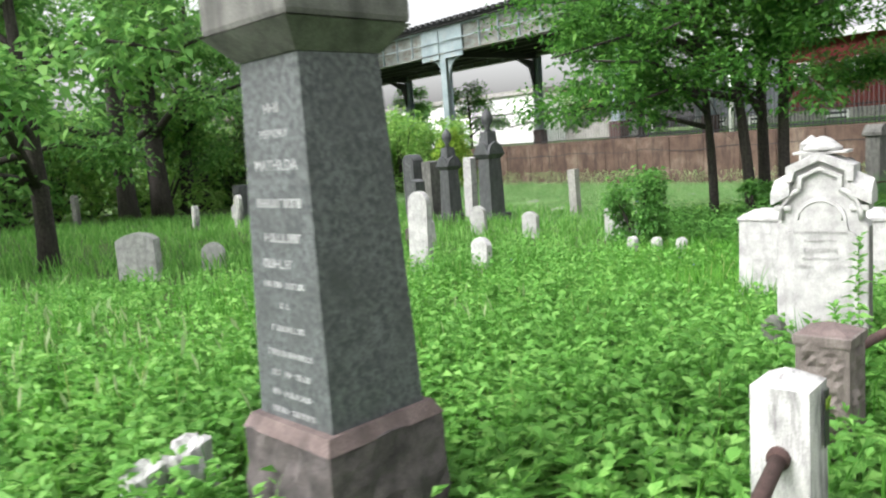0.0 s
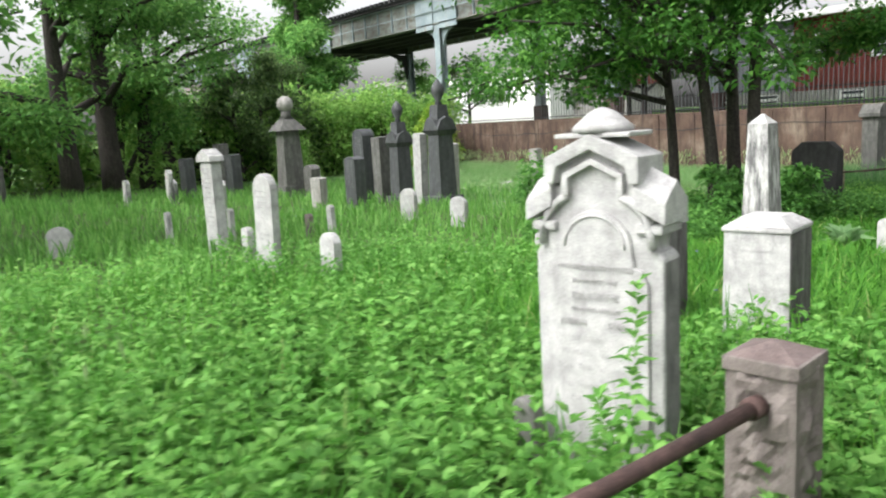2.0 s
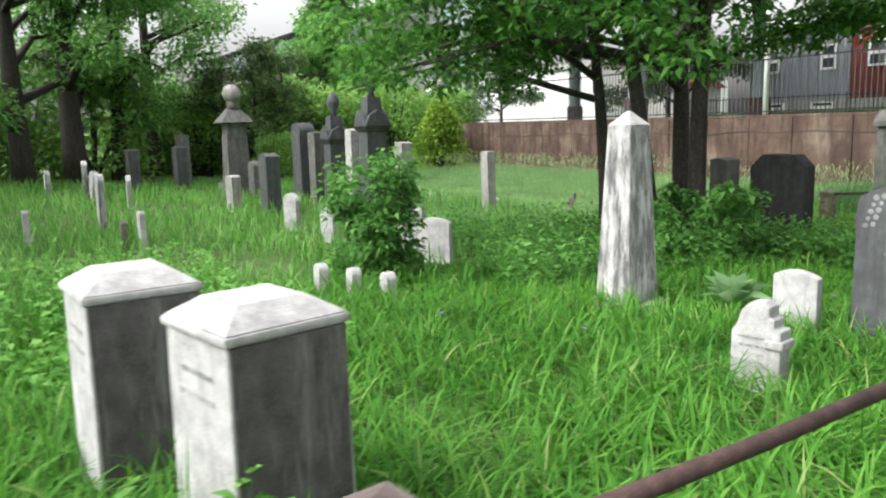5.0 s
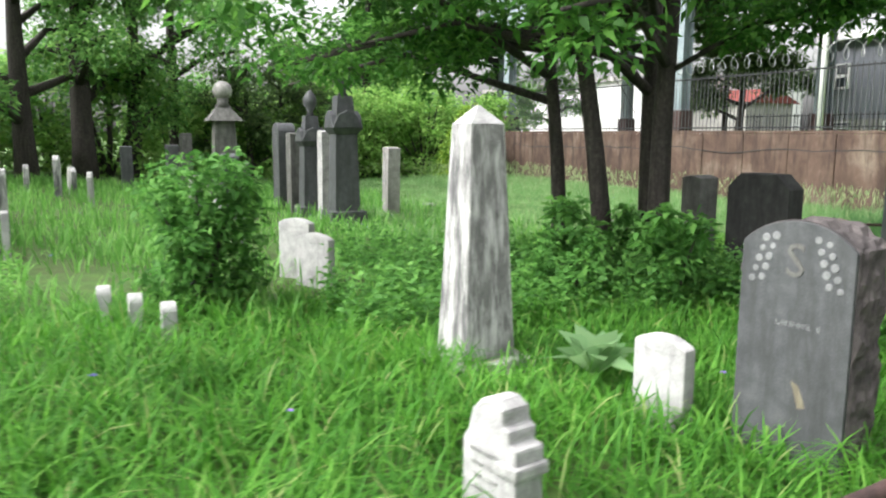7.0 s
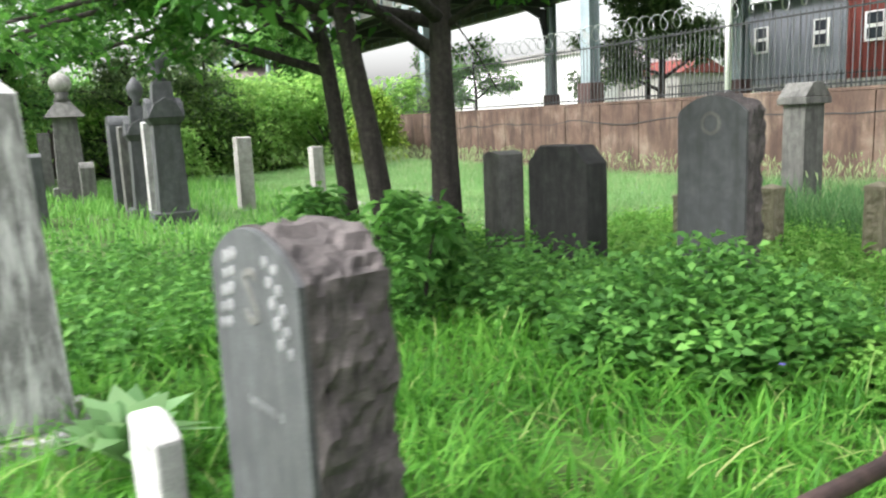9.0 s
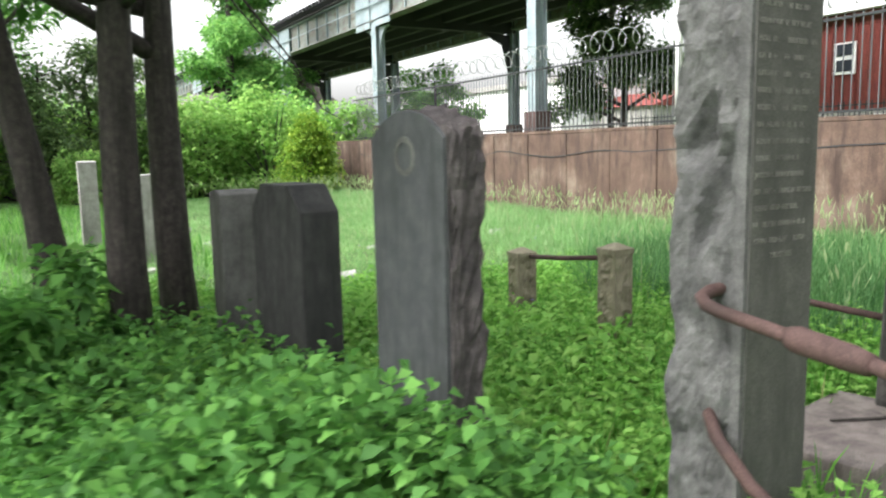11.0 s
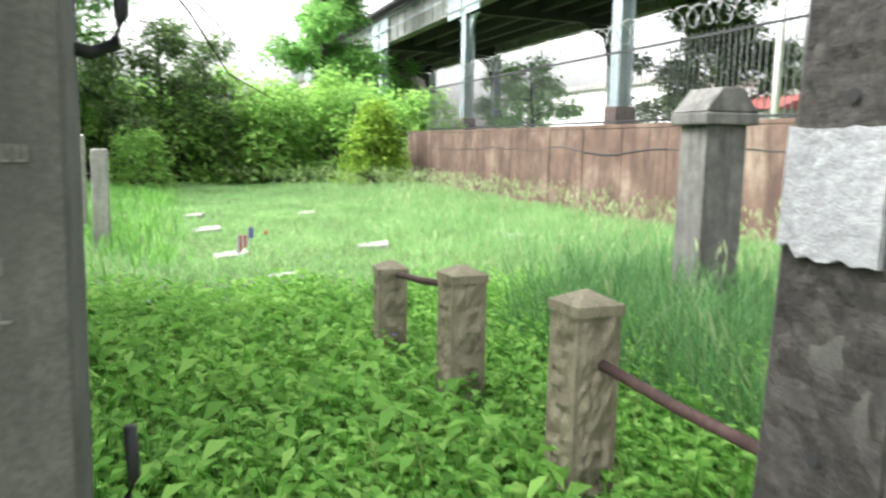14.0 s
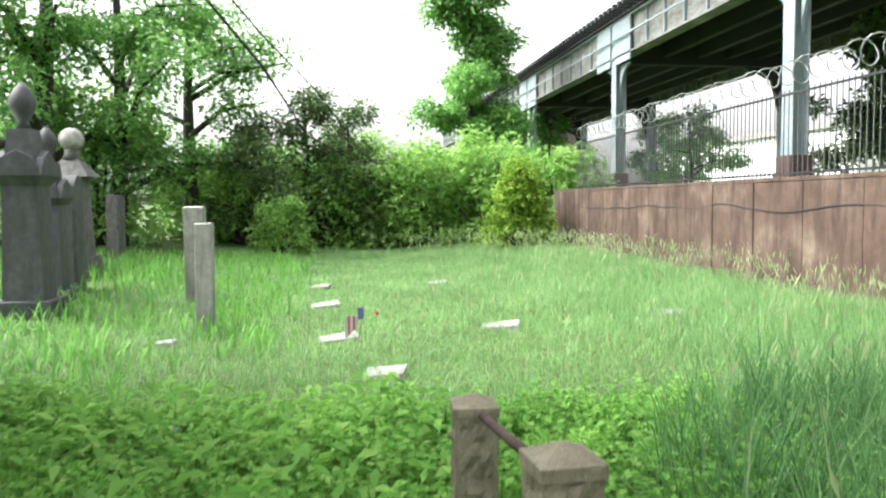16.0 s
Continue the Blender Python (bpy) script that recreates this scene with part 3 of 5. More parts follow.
def rough_side_stone(name, m, w, h, d, rise, label, carve, seed):
    """Charcoal stone: smooth face, rock-split back and sides."""
    t = thing(name, m, label, "gravestone")
    ol = arch(w, h, rise, 14)
    b = profile(ol, -d / 2 + 0.02, d / 2, 0)
    bmesh.ops.triangulate(b, faces=[f for f in b.faces if len(f.verts) > 4])
    bmesh.ops.subdivide_edges(b, edges=[e for e in b.edges if e.calc_length() > 0.12], cuts=7, use_grid_fill=True)
    bmesh.ops.subdivide_edges(b, edges=[e for e in b.edges if e.calc_length() > 0.06], cuts=1, use_grid_fill=True)
    roughen(b, 0.03, 6, keep=lambda v: v.co.y < -d / 2 + 0.03, seed=seed)
    bmesh.ops.subdivide_edges(b, edges=[e for e in b.edges if max(v.co.y for v in e.verts) > -d / 2 + 0.03 and abs(sum(v.co.x for v in e.verts)) > w * 0.8], cuts=1, use_grid_fill=True)
    roughen(b, 0.022, 26, keep=lambda v: v.co.y < -d / 2 + 0.03, seed=seed + 3)
    part("rock_body", b, ROCK, t, "rough split rock sides, reddish brown on top")
    part("face", profile(arch(w - 0.012, h - 0.006, rise, 14), -d / 2, -d / 2 + 0.03, 0.004), SLATE, t, "smooth dark charcoal face")
    if carve == "monogram":
        words(t, "S", 0, -d / 2 - 0.001, h - 0.27, 0.23, GREYSTONE)
        bm = bmesh.new()
        rr = random.Random(2)
        for s in (-1, 1):
            for i in range(10):
                cx, cz = s * (0.105 + 0.045 * (i % 2) + 0.008 * i), h - 0.085 - 0.026 * i + 0.012 * (i % 2)
                rr2 = rr.uniform(0.016, 0.024)
                b2 = lathe([(rr2, -0.003), (rr2 * 0.8, 0.003)], 7)
                bmesh.ops.rotate(b2, verts=b2.verts, cent=(0, 0, 0), matrix=Matrix.Rotation(radians(90), 3, "X"))
                bmesh.ops.translate(b2, verts=b2.verts, vec=(cx, -d / 2 - 0.001, cz))
                joined(bm, b2)
        part("carved_leaves", bm, PALEINK, t)
        bars(t, [(-0.08, 0.14, h - 0.5)], -d / 2, PALEINK, 0.025, 2)
        part("chip", profile([(0.02, 0.42), (0.06, 0.4), (0.1, 0.3), (0.06, 0.29)], -d / 2 - 0.002, -d / 2 + 0.004, 0), TANSTONE, t, "pale chipped scar")
    if carve == "wreath":
        b2 = lathe([(0.085, -0.002), (0.085, 0.003), (0.06, 0.004), (0.06, -0.002)], 20)
        bmesh.ops.rotate(b2, verts=b2.verts, cent=(0, 0, 0), matrix=Matrix.Rotation(radians(90), 3, "X"))
        bmesh.ops.translate(b2, verts=b2.verts, vec=(0, -d / 2, h - 0.2))
        part("carved_wreath", b2, GREYSTONE, t)
    return t


rough_side_stone("monogram_headstone", site(14.2, 2.97, 9), 0.58, 1.28 - gz(14.2, 2.97), 0.26, 0.12, "charcoal headstone with carved monogram and split rock sides", "monogram", 1.0)
rough_side_stone("tall_dark_headstone", site(18.01, 4.89, 5), 0.6, 1.62 - gz(18.06, 4.87), 0.2, 0.12, "tall dark headstone with carved wreath and rough sides", "wreath", 4.0)
t = thing("tall_headstone_footing", site(18.06, 4.87, 3), "worn stone footing under the tall dark headstone", "footing")
part("slab", roughen(box(-0.38, 0.38, -0.26, 0.28, -0.1, 0.13, 0.03), 0.015, 8), BROWNSTONE, t)


def octagon_stone():
    t = thing("octagonal_headstone", site(17.97, 6.65, 5), "broad dark headstone with cut-off upper corners", "gravestone")
    h, w, d = 1.25 - gz(17.86, 6.07), 0.8, 0.26
    part("slab", profile([(-w / 2, -0.1), (w / 2, -0.1), (w / 2, h - 0.16), (w / 2 - 0.17, h), (-w / 2 + 0.17, h), (-w / 2, h - 0.16)], -d / 2, d / 2, 0.015), DARKSLATE, t)
    part("footing", box(-0.45, 0.45, -0.2, 0.2, -0.1, 0.1, 0.02), GREYSTONE, t)


octagon_stone()
t = simple_stone("plaque_headstone", site(17.8, 7.47, 3), 0.29, 1.2 - gz(17.76, 7.27), 0.3, 0.03, GREYSTONE, "grey headstone with a white plaque on its back", bar=False)
part("plaque", box(-0.11, 0.11, 0.152, 0.162, 0.35, 0.95, 0.003), WHITEPAINT, t, "white plaque")
part("footing", box(-0.2, 0.2, -0.2, 0.5, -0.1, 0.12, 0.02), GREYSTONE, t)


# tall tapering dark granite monument at the start
def granite_monument():
    t = thing("granite_monument", pose(3.13, 1.6, gz(3.14, 1.6), 0, 0, -83), "tall tapered dark grey granite monument with inscription", "monument")
    part("plinth", roughen(taper(0.52, 0.52, 0.5, 0.5, -0.1, 0.58, 0.0, cuts=9), 0.025, 7), ROCK, t, "rock-faced dark plinth")
    part("plinth_top", taper(0.51, 0.51, 0.46, 0.46, 0.58, 0.63, 0.01), RIDGE, t, "purple-grey plinth edge")
    part("shaft", taper(0.42, 0.4, 0.335, 0.325, 0.63, 1.84, 0.006), GRANITE, t)
    part("cornice", taper(0.34, 0.34, 0.5, 0.5, 1.842, 1.93, 0.01), GREYSTONE, t)
    part("crown", box(-0.25, 0.25, -0.25, 0.25, 1.932, 2.2, 0.02), GREYSTONE, t)
    sl = (0.43 - 0.335) / 2 / 1.18
    lines = [(1.45, 0.05), (1.36, 0.14), (1.24, 0.14), (1.1, 0.15), (0.97, 0.14), (0.87, 0.13), (0.79, 0.14), (0.71, 0.04), (0.62, 0.11), (0.52, 0.15), (0.44, 0.13), (0.36, 0.14), (0.29, 0.15)]
    words(t, "MEMORY", 0, -0.1675, 1.585, 0.04, GRANINK)
    words(t, "MATHILDA", 0, -0.1712, 1.48, 0.05, GRANINK)
    for i, (z, hw) in enumerate(lines):
        if i in (1, 2):
            continue
        zz = 0.66 + (z - 0.29) * 0.88
        bars(t, [(-hw * 0.85, hw * 0.85, zz)], -(0.2 - 0.031 * (zz - 0.63)) - 0.0008, GRANINK, 0.03 if i < 6 else 0.02, i)


granite_monument()


# slab posts with iron pipe rails
def rail_post(m, material, label, h=0.72, w=0.22, pyramid=True, grp="pipe rail posts"):
    t = thing("rail_post", m, label, "stone post", grp)
    b = taper(w, w, w * 0.97, w * 0.97, -0.1, h - 0.07, 0, cuts=9)
    bmesh.ops.subdivide_edges(b, edges=[e for e in b.edges if abs(e.verts[0].co.z - e.verts[1].co.z) > 0.04], cuts=2, use_grid_fill=True)
    roughen(b, 0.028, 17, keep=lambda v: max(abs(v.co.x), abs(v.co.y)) > w * 0.4 and min(abs(v.co.x), abs(v.co.y)) > w * 0.36, seed=m.translation.x)
    part("shaft", b, material, t, "rock-faced shaft")
    part("collar", box(-w / 2 - 0.006, w / 2 + 0.006, -w / 2 - 0.006, w / 2 + 0.006, h - 0.075, h - 0.03, 0.006), material, t)
    part("cap", taper(w * 1.0, w * 1.0, 0.03, 0.03, h - 0.032, h + 0.008, 0.008), RIDGE if material is BROWNSTONE else material, t, "low pyramid cap")
    return t


POSTS = [(5.05, 0.78, 1.26), (6.67, 0.84, 1.27), (9.06, 1.09, 1.16), (11.42, 1.3, 1.1), (14.04, 1.85, 0.88)]
for x, yv, top in POSTS:
    rail_post(pose(x, yv, gz(x, yv), 0, 0, 8), BROWNSTONE, "rough brownstone fence post with pyramid cap and iron rail", top - gz(x, yv))


def pipe(a, b, r=0.024, label="rusty iron pipe rail between the stone posts", joint=None):
    A, B = Vector(a), Vector(b)
    t = thing("pipe_rail", Matrix.Translation(A), label, "pipe rail", "iron pipe rails")
    D = B - A
    part("pipe", tube([(0, 0, 0), tuple(D * 0.5 - Vector((0, 0, 0.01))), tuple(D)], r, 12), RUST, t, "", True)
    for f in (0.02, 0.98):
        part("coupling", tube([tuple(D * (f - 0.018)), tuple(D * (f + 0.018))], r * 1.45, 12), RUST, t, "", True)
    return t


for i, (p, q) in enumerate(zip(POSTS, POSTS[1:])):
    if i == 1:
        continue
    pipe((p[0] + 0.1, p[1] + 0.01, p[2] - 0.17), (q[0] - 0.1, q[1] - 0.01, q[2] - 0.17))
pipe((POSTS[-1][0] + 0.1, POSTS[-1][1], POSTS[-1][2] - 0.17), (15.6, 2.07, 0.57))


def marker_post():
    t = thing("marker_post", pose(4.03, 0.43, gz(4.03, 0.43), 0, 0, 10), "white marble fence post with black and yellow number tag", "stone post")
    h = 1.38 - gz(4.03, 0.43)
    part("shaft", taper(0.18, 0.18, 0.172, 0.172, -0.1, h - 0.04, 0.035), MARBLE_GREY, t)
    part("cap", taper(0.168, 0.168, 0.03, 0.03, h - 0.04, h, 0.01), MARBLE_GREY, t)
    tag = part("tag", box(0.02, 0.06, -0.1, -0.096, h - 0.24, h - 0.06, 0), IRON, t, "black strip tag with yellow figures")
    words(tag, "17", 0.04, -0.102, h - 0.12, 0.05, YEW)


marker_post()
pipe((3.96, 0.42, 1.13), (2.9, 0.12, 1.0))

WORNINK = stone("worn_letters", [(0.3, (0.15, 0.145, 0.132)), (0.7, (0.22, 0.212, 0.195))], (0.09, 0.088, 0.08))
PITSTONE = stone("pitted_grey_granite", [(0.3, (0.09, 0.09, 0.087)), (0.7, (0.17, 0.17, 0.166))], (0.05, 0.05, 0.05), scale=16, streak=(2, 2, 1.2), bump=1.0, lump=24.0)
PILLARFACE = stone("pillar_face", [(0.3, (0.066, 0.066, 0.06)), (0.7, (0.105, 0.103, 0.094))], (0.05, 0.05, 0.046), bump=0.12, streak=(3, 3, 0.6))
# ---------------- inscribed pillar and its neighbours ----------------


def rough_pillar():
    t = thing("inscribed_pillar", pose(18.66, 3.75, gz(18.66, 3.74), 0, 0.4, 3), "tall grey granite pillar, one face rock-split, one inscribed", "monument")
    w, d = 0.37, 0.3
    b = taper(w, d, w * 0.97, d * 0.97, 0.0, 2.6, 0, cuts=0)
    bmesh.ops.subdivide_edges(b, edges=b.edges[:], cuts=3, use_grid_fill=True)
    bmesh.ops.subdivide_edges(b, edges=[e for e in b.edges if abs(e.verts[0].co.z - e.verts[1].co.z) > 0.1], cuts=11)
    bmesh.ops.subdivide_edges(b, edges=[e for e in b.edges if e.calc_length() > 0.07], cuts=1, use_grid_fill=True)
    bmesh.ops.subdivide_edges(b, edges=[e for e in b.edges if e.calc_length() > 0.034 and (e.verts[0].co + e.verts[1].co).x < -w * 0.9], cuts=1, use_grid_fill=True)
    for v in b.verts:
        if v.co.x < -w * 0.46 and v.co.y > -d * 0.36:
            n1 = noise.fractal(Vector((3.1, v.co.y * 7, v.co.z * 5)), 0.8, 2.2, 5)
            n2 = noise.noise(Vector((9.3, v.co.y * 9 + v.co.z * 1.5, v.co.z * 3.5)))
            v.co.x += 0.03 * n1 + 0.22 * max(0.0, n2 - 0.16) * (1.0 if v.co.z > 0.95 else 0.25)
            v.co.y += 0.02 * noise.noise(Vector((1.0, 2.0, v.co.z * 4))) * (v.co.y > d * 0.4)
    part("inscribed_face", box(-w / 2 + 0.022, w / 2 - 0.004, -d / 2 - 0.004, -d / 2 + 0.01, 0.07, 2.55, 0.003), PILLARFACE, t, "smooth darker inscribed face")
    part("shaft", b, PITSTONE, t, "grey shaft with deep split pits")
    part("base", box(-0.24, 0.24, -0.2, 0.2, -0.12, 0.06, 0.02), GREYSTONE, t)
    known = {0: "CHAS", 2: "CHAS", 4: "JACOB", 5: "LOUIS", 6: "LOUIS"}
    f = -d / 2 - 0.0045
    z0 = 1.13 - gz(18.66, 3.74)
    lines = []
    for i in range(17):
        z = z0 + 0.054 * i
        if i in known:
            words(t, known[i], -0.112, f, z - 0.009, 0.026, WORNINK, depth=0.0012)
            lines += [(-0.065 + 0.02 * (i % 2), 0.13 - 0.02 * (i % 3), z)]
        else:
            lines += [(-0.15, -0.045 + 0.012 * (i % 2), z), (-0.02, 0.15 - 0.02 * (i % 3), z)]
    words(t, "TRUSTEES", 0.0, f, z0 - 0.06, 0.026, WORNINK, depth=0.0012)
    bars(t, lines, f, WORNINK, 0.017, 5)
    for z in (1.42, 0.82):
        hz = z - gz(18.66, 3.74)
        part("iron_hook", tube([(0.16, 0.08, hz), (0.2, 0.08, hz - 0.008), (0.228, 0.08, hz + 0.004), (0.236, 0.08, hz + 0.04), (0.232, 0.08, hz + 0.11)], 0.009, 8), IRON, t, "black bent iron hook", True)


rough_pillar()


def bent_rail():
    t = thing("bent_pipe_rail", pose(18.38, 3.64, 0.95), "bent rusty pipe rail with thick collars hooked into the pillar", "pipe rail")
    part("pipe", tube([(0.16, 0.04, 0.02), (0.06, 0.04, 0.015), (0.015, 0.035, 0.0), (-0.005, 0.0, -0.015), (0.0, -0.05, -0.03), (0.005, -0.3, -0.06), (0.015, -0.55, -0.09), (0.03, -0.85, -0.13), (0.035, -0.95, -0.2), (0.04, -0.98, -0.4), (0.04, -0.98, -1.05)], 0.023, 12), RUST, t, "", True)
    part("collar", tube([(0.005, -0.3, -0.06), (0.006, -0.33, -0.064), (0.013, -0.5, -0.084), (0.014, -0.55, -0.09)], [0.031, 0.041, 0.039, 0.031], 12), RUST, t, "thick rusted coupling", True)
    t2 = thing("lower_bent_pipe", pose(18.46, 3.69, 0.48), "bent rusty pipe stub low on the pillar", "pipe rail")
    part("pipe", tube([(0.15, 0.05, 0.06), (0.0, 0.0, 0.05), (-0.04, -0.07, 0.0), (-0.03, -0.2, -0.12), (0.02, -0.5, -0.3)], 0.024, 10), RUST, t2, "", True)


bent_rail()


def painted_post():
    t = thing("painted_pillar", pose(20.48, 4.03, gz(20.46, 4.03), 0, 0.8, 0), "dark tapered stone pillar with a white painted patch", "monument")
    b = taper(0.41, 0.38, 0.32, 0.31, 0.1, 2.7, 0)
    bmesh.ops.subdivide_edges(b, edges=b.edges[:], cuts=4, use_grid_fill=True)
    bmesh.ops.subdivide_edges(b, edges=[e for e in b.edges if abs(e.verts[0].co.z - e.verts[1].co.z) > 0.1], cuts=9)
    roughen(b, 0.018, 9, keep=lambda v: v.co.y < -0.14 or abs(v.co.y) > 0.16, seed=6.0)
    part("shaft", b, PILLARFACE, t, "smooth grey tapering shaft", True)
    fr = box(-0.155, 0.16, -0.008, 0.008, 0.0, 2.3, 0)
    bmesh.ops.subdivide_edges(fr, edges=[e for e in fr.edges if abs(e.verts[0].co.z - e.verts[1].co.z) > 1], cuts=70)
    bmesh.ops.subdivide_edges(fr, edges=[e for e in fr.edges if abs(e.verts[0].co.x - e.verts[1].co.x) > 0.2], cuts=11)
    for v in fr.verts:
        v.co.x *= 1.12 - 0.11 * v.co.z
        if v.co.y < 0 and abs(v.co.x) < 0.145:
            v.co.y -= 0.012 * noise.fractal(v.co * 16, 0.8, 2.2, 4) - 0.002
    bmesh.ops.rotate(fr, verts=fr.verts, cent=(0, 0, 0), matrix=Matrix.Rotation(radians(-90), 3, "Z"))
    bmesh.ops.rotate(fr, verts=fr.verts, cent=(0, 0, 0), matrix=Matrix.Rotation(radians(1.0), 3, "Y"))
    bmesh.ops.translate(fr, verts=fr.verts, vec=(-0.211, 0, 0.12))
    part("pitted_front", fr, PITDARK, t, "dark pitted front face")
    rr = random.Random(8)
    n = 9
    pts = [(-0.135 + 0.27 * i / n, 1.24 + 0.016 * rr.random() + (0.02 if i < 2 else 0)) for i in range(n + 1)] + [(0.135 - 0.27 * i / n, 1.53 + 0.008 * rr.random()) for i in range(n + 1)]
    bm = profile(pts, -0.006, 0.012, 0)
    bmesh.ops.rotate(bm, verts=bm.verts, cent=(0, 0, 0), matrix=Matrix.Rotation(radians(-90), 3, "Z"))
    bmesh.ops.rotate(bm, verts=bm.verts, cent=(0, 0, 1.3), matrix=Matrix.Rotation(radians(1.3), 3, "Y"))
    bmesh.ops.translate(bm, verts=bm.verts, vec=(-0.212, 0.02, 0))
    part("paint_patch", bm, GREYPAINT, t, "square patch of white paint with ragged lower edge")
    for z in (1.6, 0.8):
        part("bolt_hole", tube([(-0.212 + 0.018 * (z - 0.8), 0.0, z), (-0.16, 0.0, z)], 0.016, 10), SHADEBLACK, t)
    part("base", roughen(box(-0.3, 0.32, -0.28, 0.26, -0.12, 0.12, 0.03), 0.01, 8), ROCK, t, "dark mossy base block")


painted_post()
t = thing("ledger_step", pose(19.96, 4.09, gz(19.96, 4.07), 0, 0, 11), "worn brown stone step lying before the painted pillar", "stone slab")
part("slab", roughen(box(-0.55, 0.45, -0.27, 0.3, -0.05, 0.25, 0.02), 0.006, 8), BROWNSTONE, t)
part("twig", tube([(-0.1, 0.1, 0.262), (0.1, -0.05, 0.262), (0.2, -0.1, 0.265)], 0.008, 6), BARK, t)

for i, (x, yv, top) in enumerate([(20.34, 5.13, 0.8), (20.3, 6.25, 0.72), (20.26, 7.41, 0.57)]):
    rail_post(pose(x, yv, gz(x, yv), 0, 0, 4 - 8 * (i == 2)), TANSTONE, "tan sandstone fence post with low cap and iron rail", top - gz(x, yv), 0.185, grp="tan rail posts")
pipe((20.36, 5.09, 0.56), (20.46, 4.23, 0.5), 0.02, "thin rusty rail from the tan post to the painted pillar")
pipe((20.31, 6.37, 0.6), (20.28, 7.37, 0.5), 0.02, "thin rusty rail between tan stone posts")


def planter():
    t = thing("planter_buckets", pose(20.62, 3.67, 0.062, 0, 0, 12), "two stacked blue-grey plastic planters with grass growing", "planter")
    part("lower_bucket", lathe([(0.085, 0.0), (0.1, 0.17), (0.108, 0.175), (0.108, 0.195), (0.09, 0.195)], 20), PLASTIC, t, "", True)
    up = part("upper_pot", taper(0.165, 0.165, 0.215, 0.215, 0.17, 0.305, 0.01), PLASTIC, t)
    part("rim", box(-0.116, 0.116, -0.116, 0.116, 0.297, 0.32, 0.008), PLASTIC, up)
    part("soil", box(-0.1, 0.1, -0.1, 0.1, 0.315, 0.327, 0), SOIL, up)


PLASTIC = stone("blue_grey_plastic", [(0.3, (0.04, 0.052, 0.065)), (0.7, (0.065, 0.08, 0.098))], (0.06, 0.06, 0.06), bump=0.05, rough=0.5)
planter()
bank = roughen(taper(1.8, 1.1, 1.5, 0.9, -0.35, 0.0, 0, cuts=8), 0.02, 6)
lb = part("soil_bank", bank, LITTER)
lb.matrix_world = pose(21.16, 3.49, 0.06, 0, 0, 8)
tagged(lb, "low bank of brown leaf litter beside the painted pillar", "soil", kind="structure")


def bench():
    t = thing("stone_curb_bench", pose(21.86, 4.82, gz(21.86, 4.77), 0, 0, -87), "low grey granite plot curb with pale slab below", "plot curb")
    part("top_beam", box(0.0, 2.6, -0.1, 0.12, 0.26, 0.5, 0.012), GREYSTONE, t, "weathered grey beam")
    part("pale_slab", box(-0.05, 2.6, -0.3, 0.1, 0.12, 0.25, 0.012), CONCRETE, t, "pale concrete slab")
    part("footing", box(0.1, 2.5, -0.15, 0.1, -0.1, 0.118, 0.01), GREYSTONE, t)


bench()
t = thing("fallen_branch", pose(21.56, 4.62, 0.6, 0, 0, -90), "bare grey fallen branch propped over the curb", "branch")
part("wood", tube([(-0.1, 0.2, 0.05), (0.4, 0.05, 0.0), (0.9, -0.05, -0.1), (1.5, -0.2, -0.16)], [0.025, 0.03, 0.035, 0.04], 8), BROWNSTONE, t, "", True)


def capped_pillar():
    t = thing("capped_pillar", pose(23.21, 8.07, gz(23.16, 8.07), 0, 0, -4), "square dark grey pillar with gabled stone cap", "monument")
    h = 1.82 - gz(23.16, 8.07)
    part("shaft", taper(0.38, 0.38, 0.37, 0.37, -0.1, h - 0.3, 0.01), GREYSTONE, t)
    part("cornice", box(-0.25, 0.25, -0.25, 0.25, h - 0.3, h - 0.2, 0.02), GREYSTONE, t)
    part("gable", profile([(-0.25, h - 0.197), (0.25, h - 0.197), (0.09, h), (-0.09, h)], -0.235, 0.235, 0.012), GREYSTONE, t, "gabled cap")


capped_pillar()
t = thing("stone_sarcophagus", pose(24.86, 4.87, gz(24.86, 4.87), 0, 0, 4), "tan stone sarcophagus with sloped lid near the wall", "tomb")
part("chest", box(-0.45, 0.45, -1.0, 1.0, -0.1, 0.85, 0.02), TANSTONE, t)
part("lid", taper(1.1, 2.2, 0.6, 1.7, 0.853, 1.2, 0.02), TANSTONE, t)


# ---------------- row of tall monuments ----------------
def ball_monument():
    t = thing("ball_monument", pose(14.41, 20.7, gz(14.4, 20.7)), "grey monument topped by a stone ball", "monument", "row of tall monuments")
    h = 2.95 - gz(14.4, 20.7)
    part("base", taper(0.9, 0.9, 0.8, 0.8, -0.1, 0.35, 0.02), GREYSTONE, t)
    part("shaft", taper(0.62, 0.62, 0.5, 0.5, 0.35, h - 0.98, 0.02), GREYSTONE, t)
    part("cap", taper(0.86, 0.86, 0.3, 0.3, h - 0.98, h - 0.62, 0.03), GREYSTONE, t)
    part("neck", lathe([(0.2, h - 0.62), (0.13, h - 0.52), (0.16, h - 0.42)], 16), GREYSTONE, t, "", True)
    part("ball", lathe([(0.24 * math.sin(a) + 0.002, h - 0.22 - 0.24 * math.cos(a)) for a in [math.pi * i / 12 for i in range(13)]], 20), CONCRETE, t, "pale stone ball", True)


ball_monument()


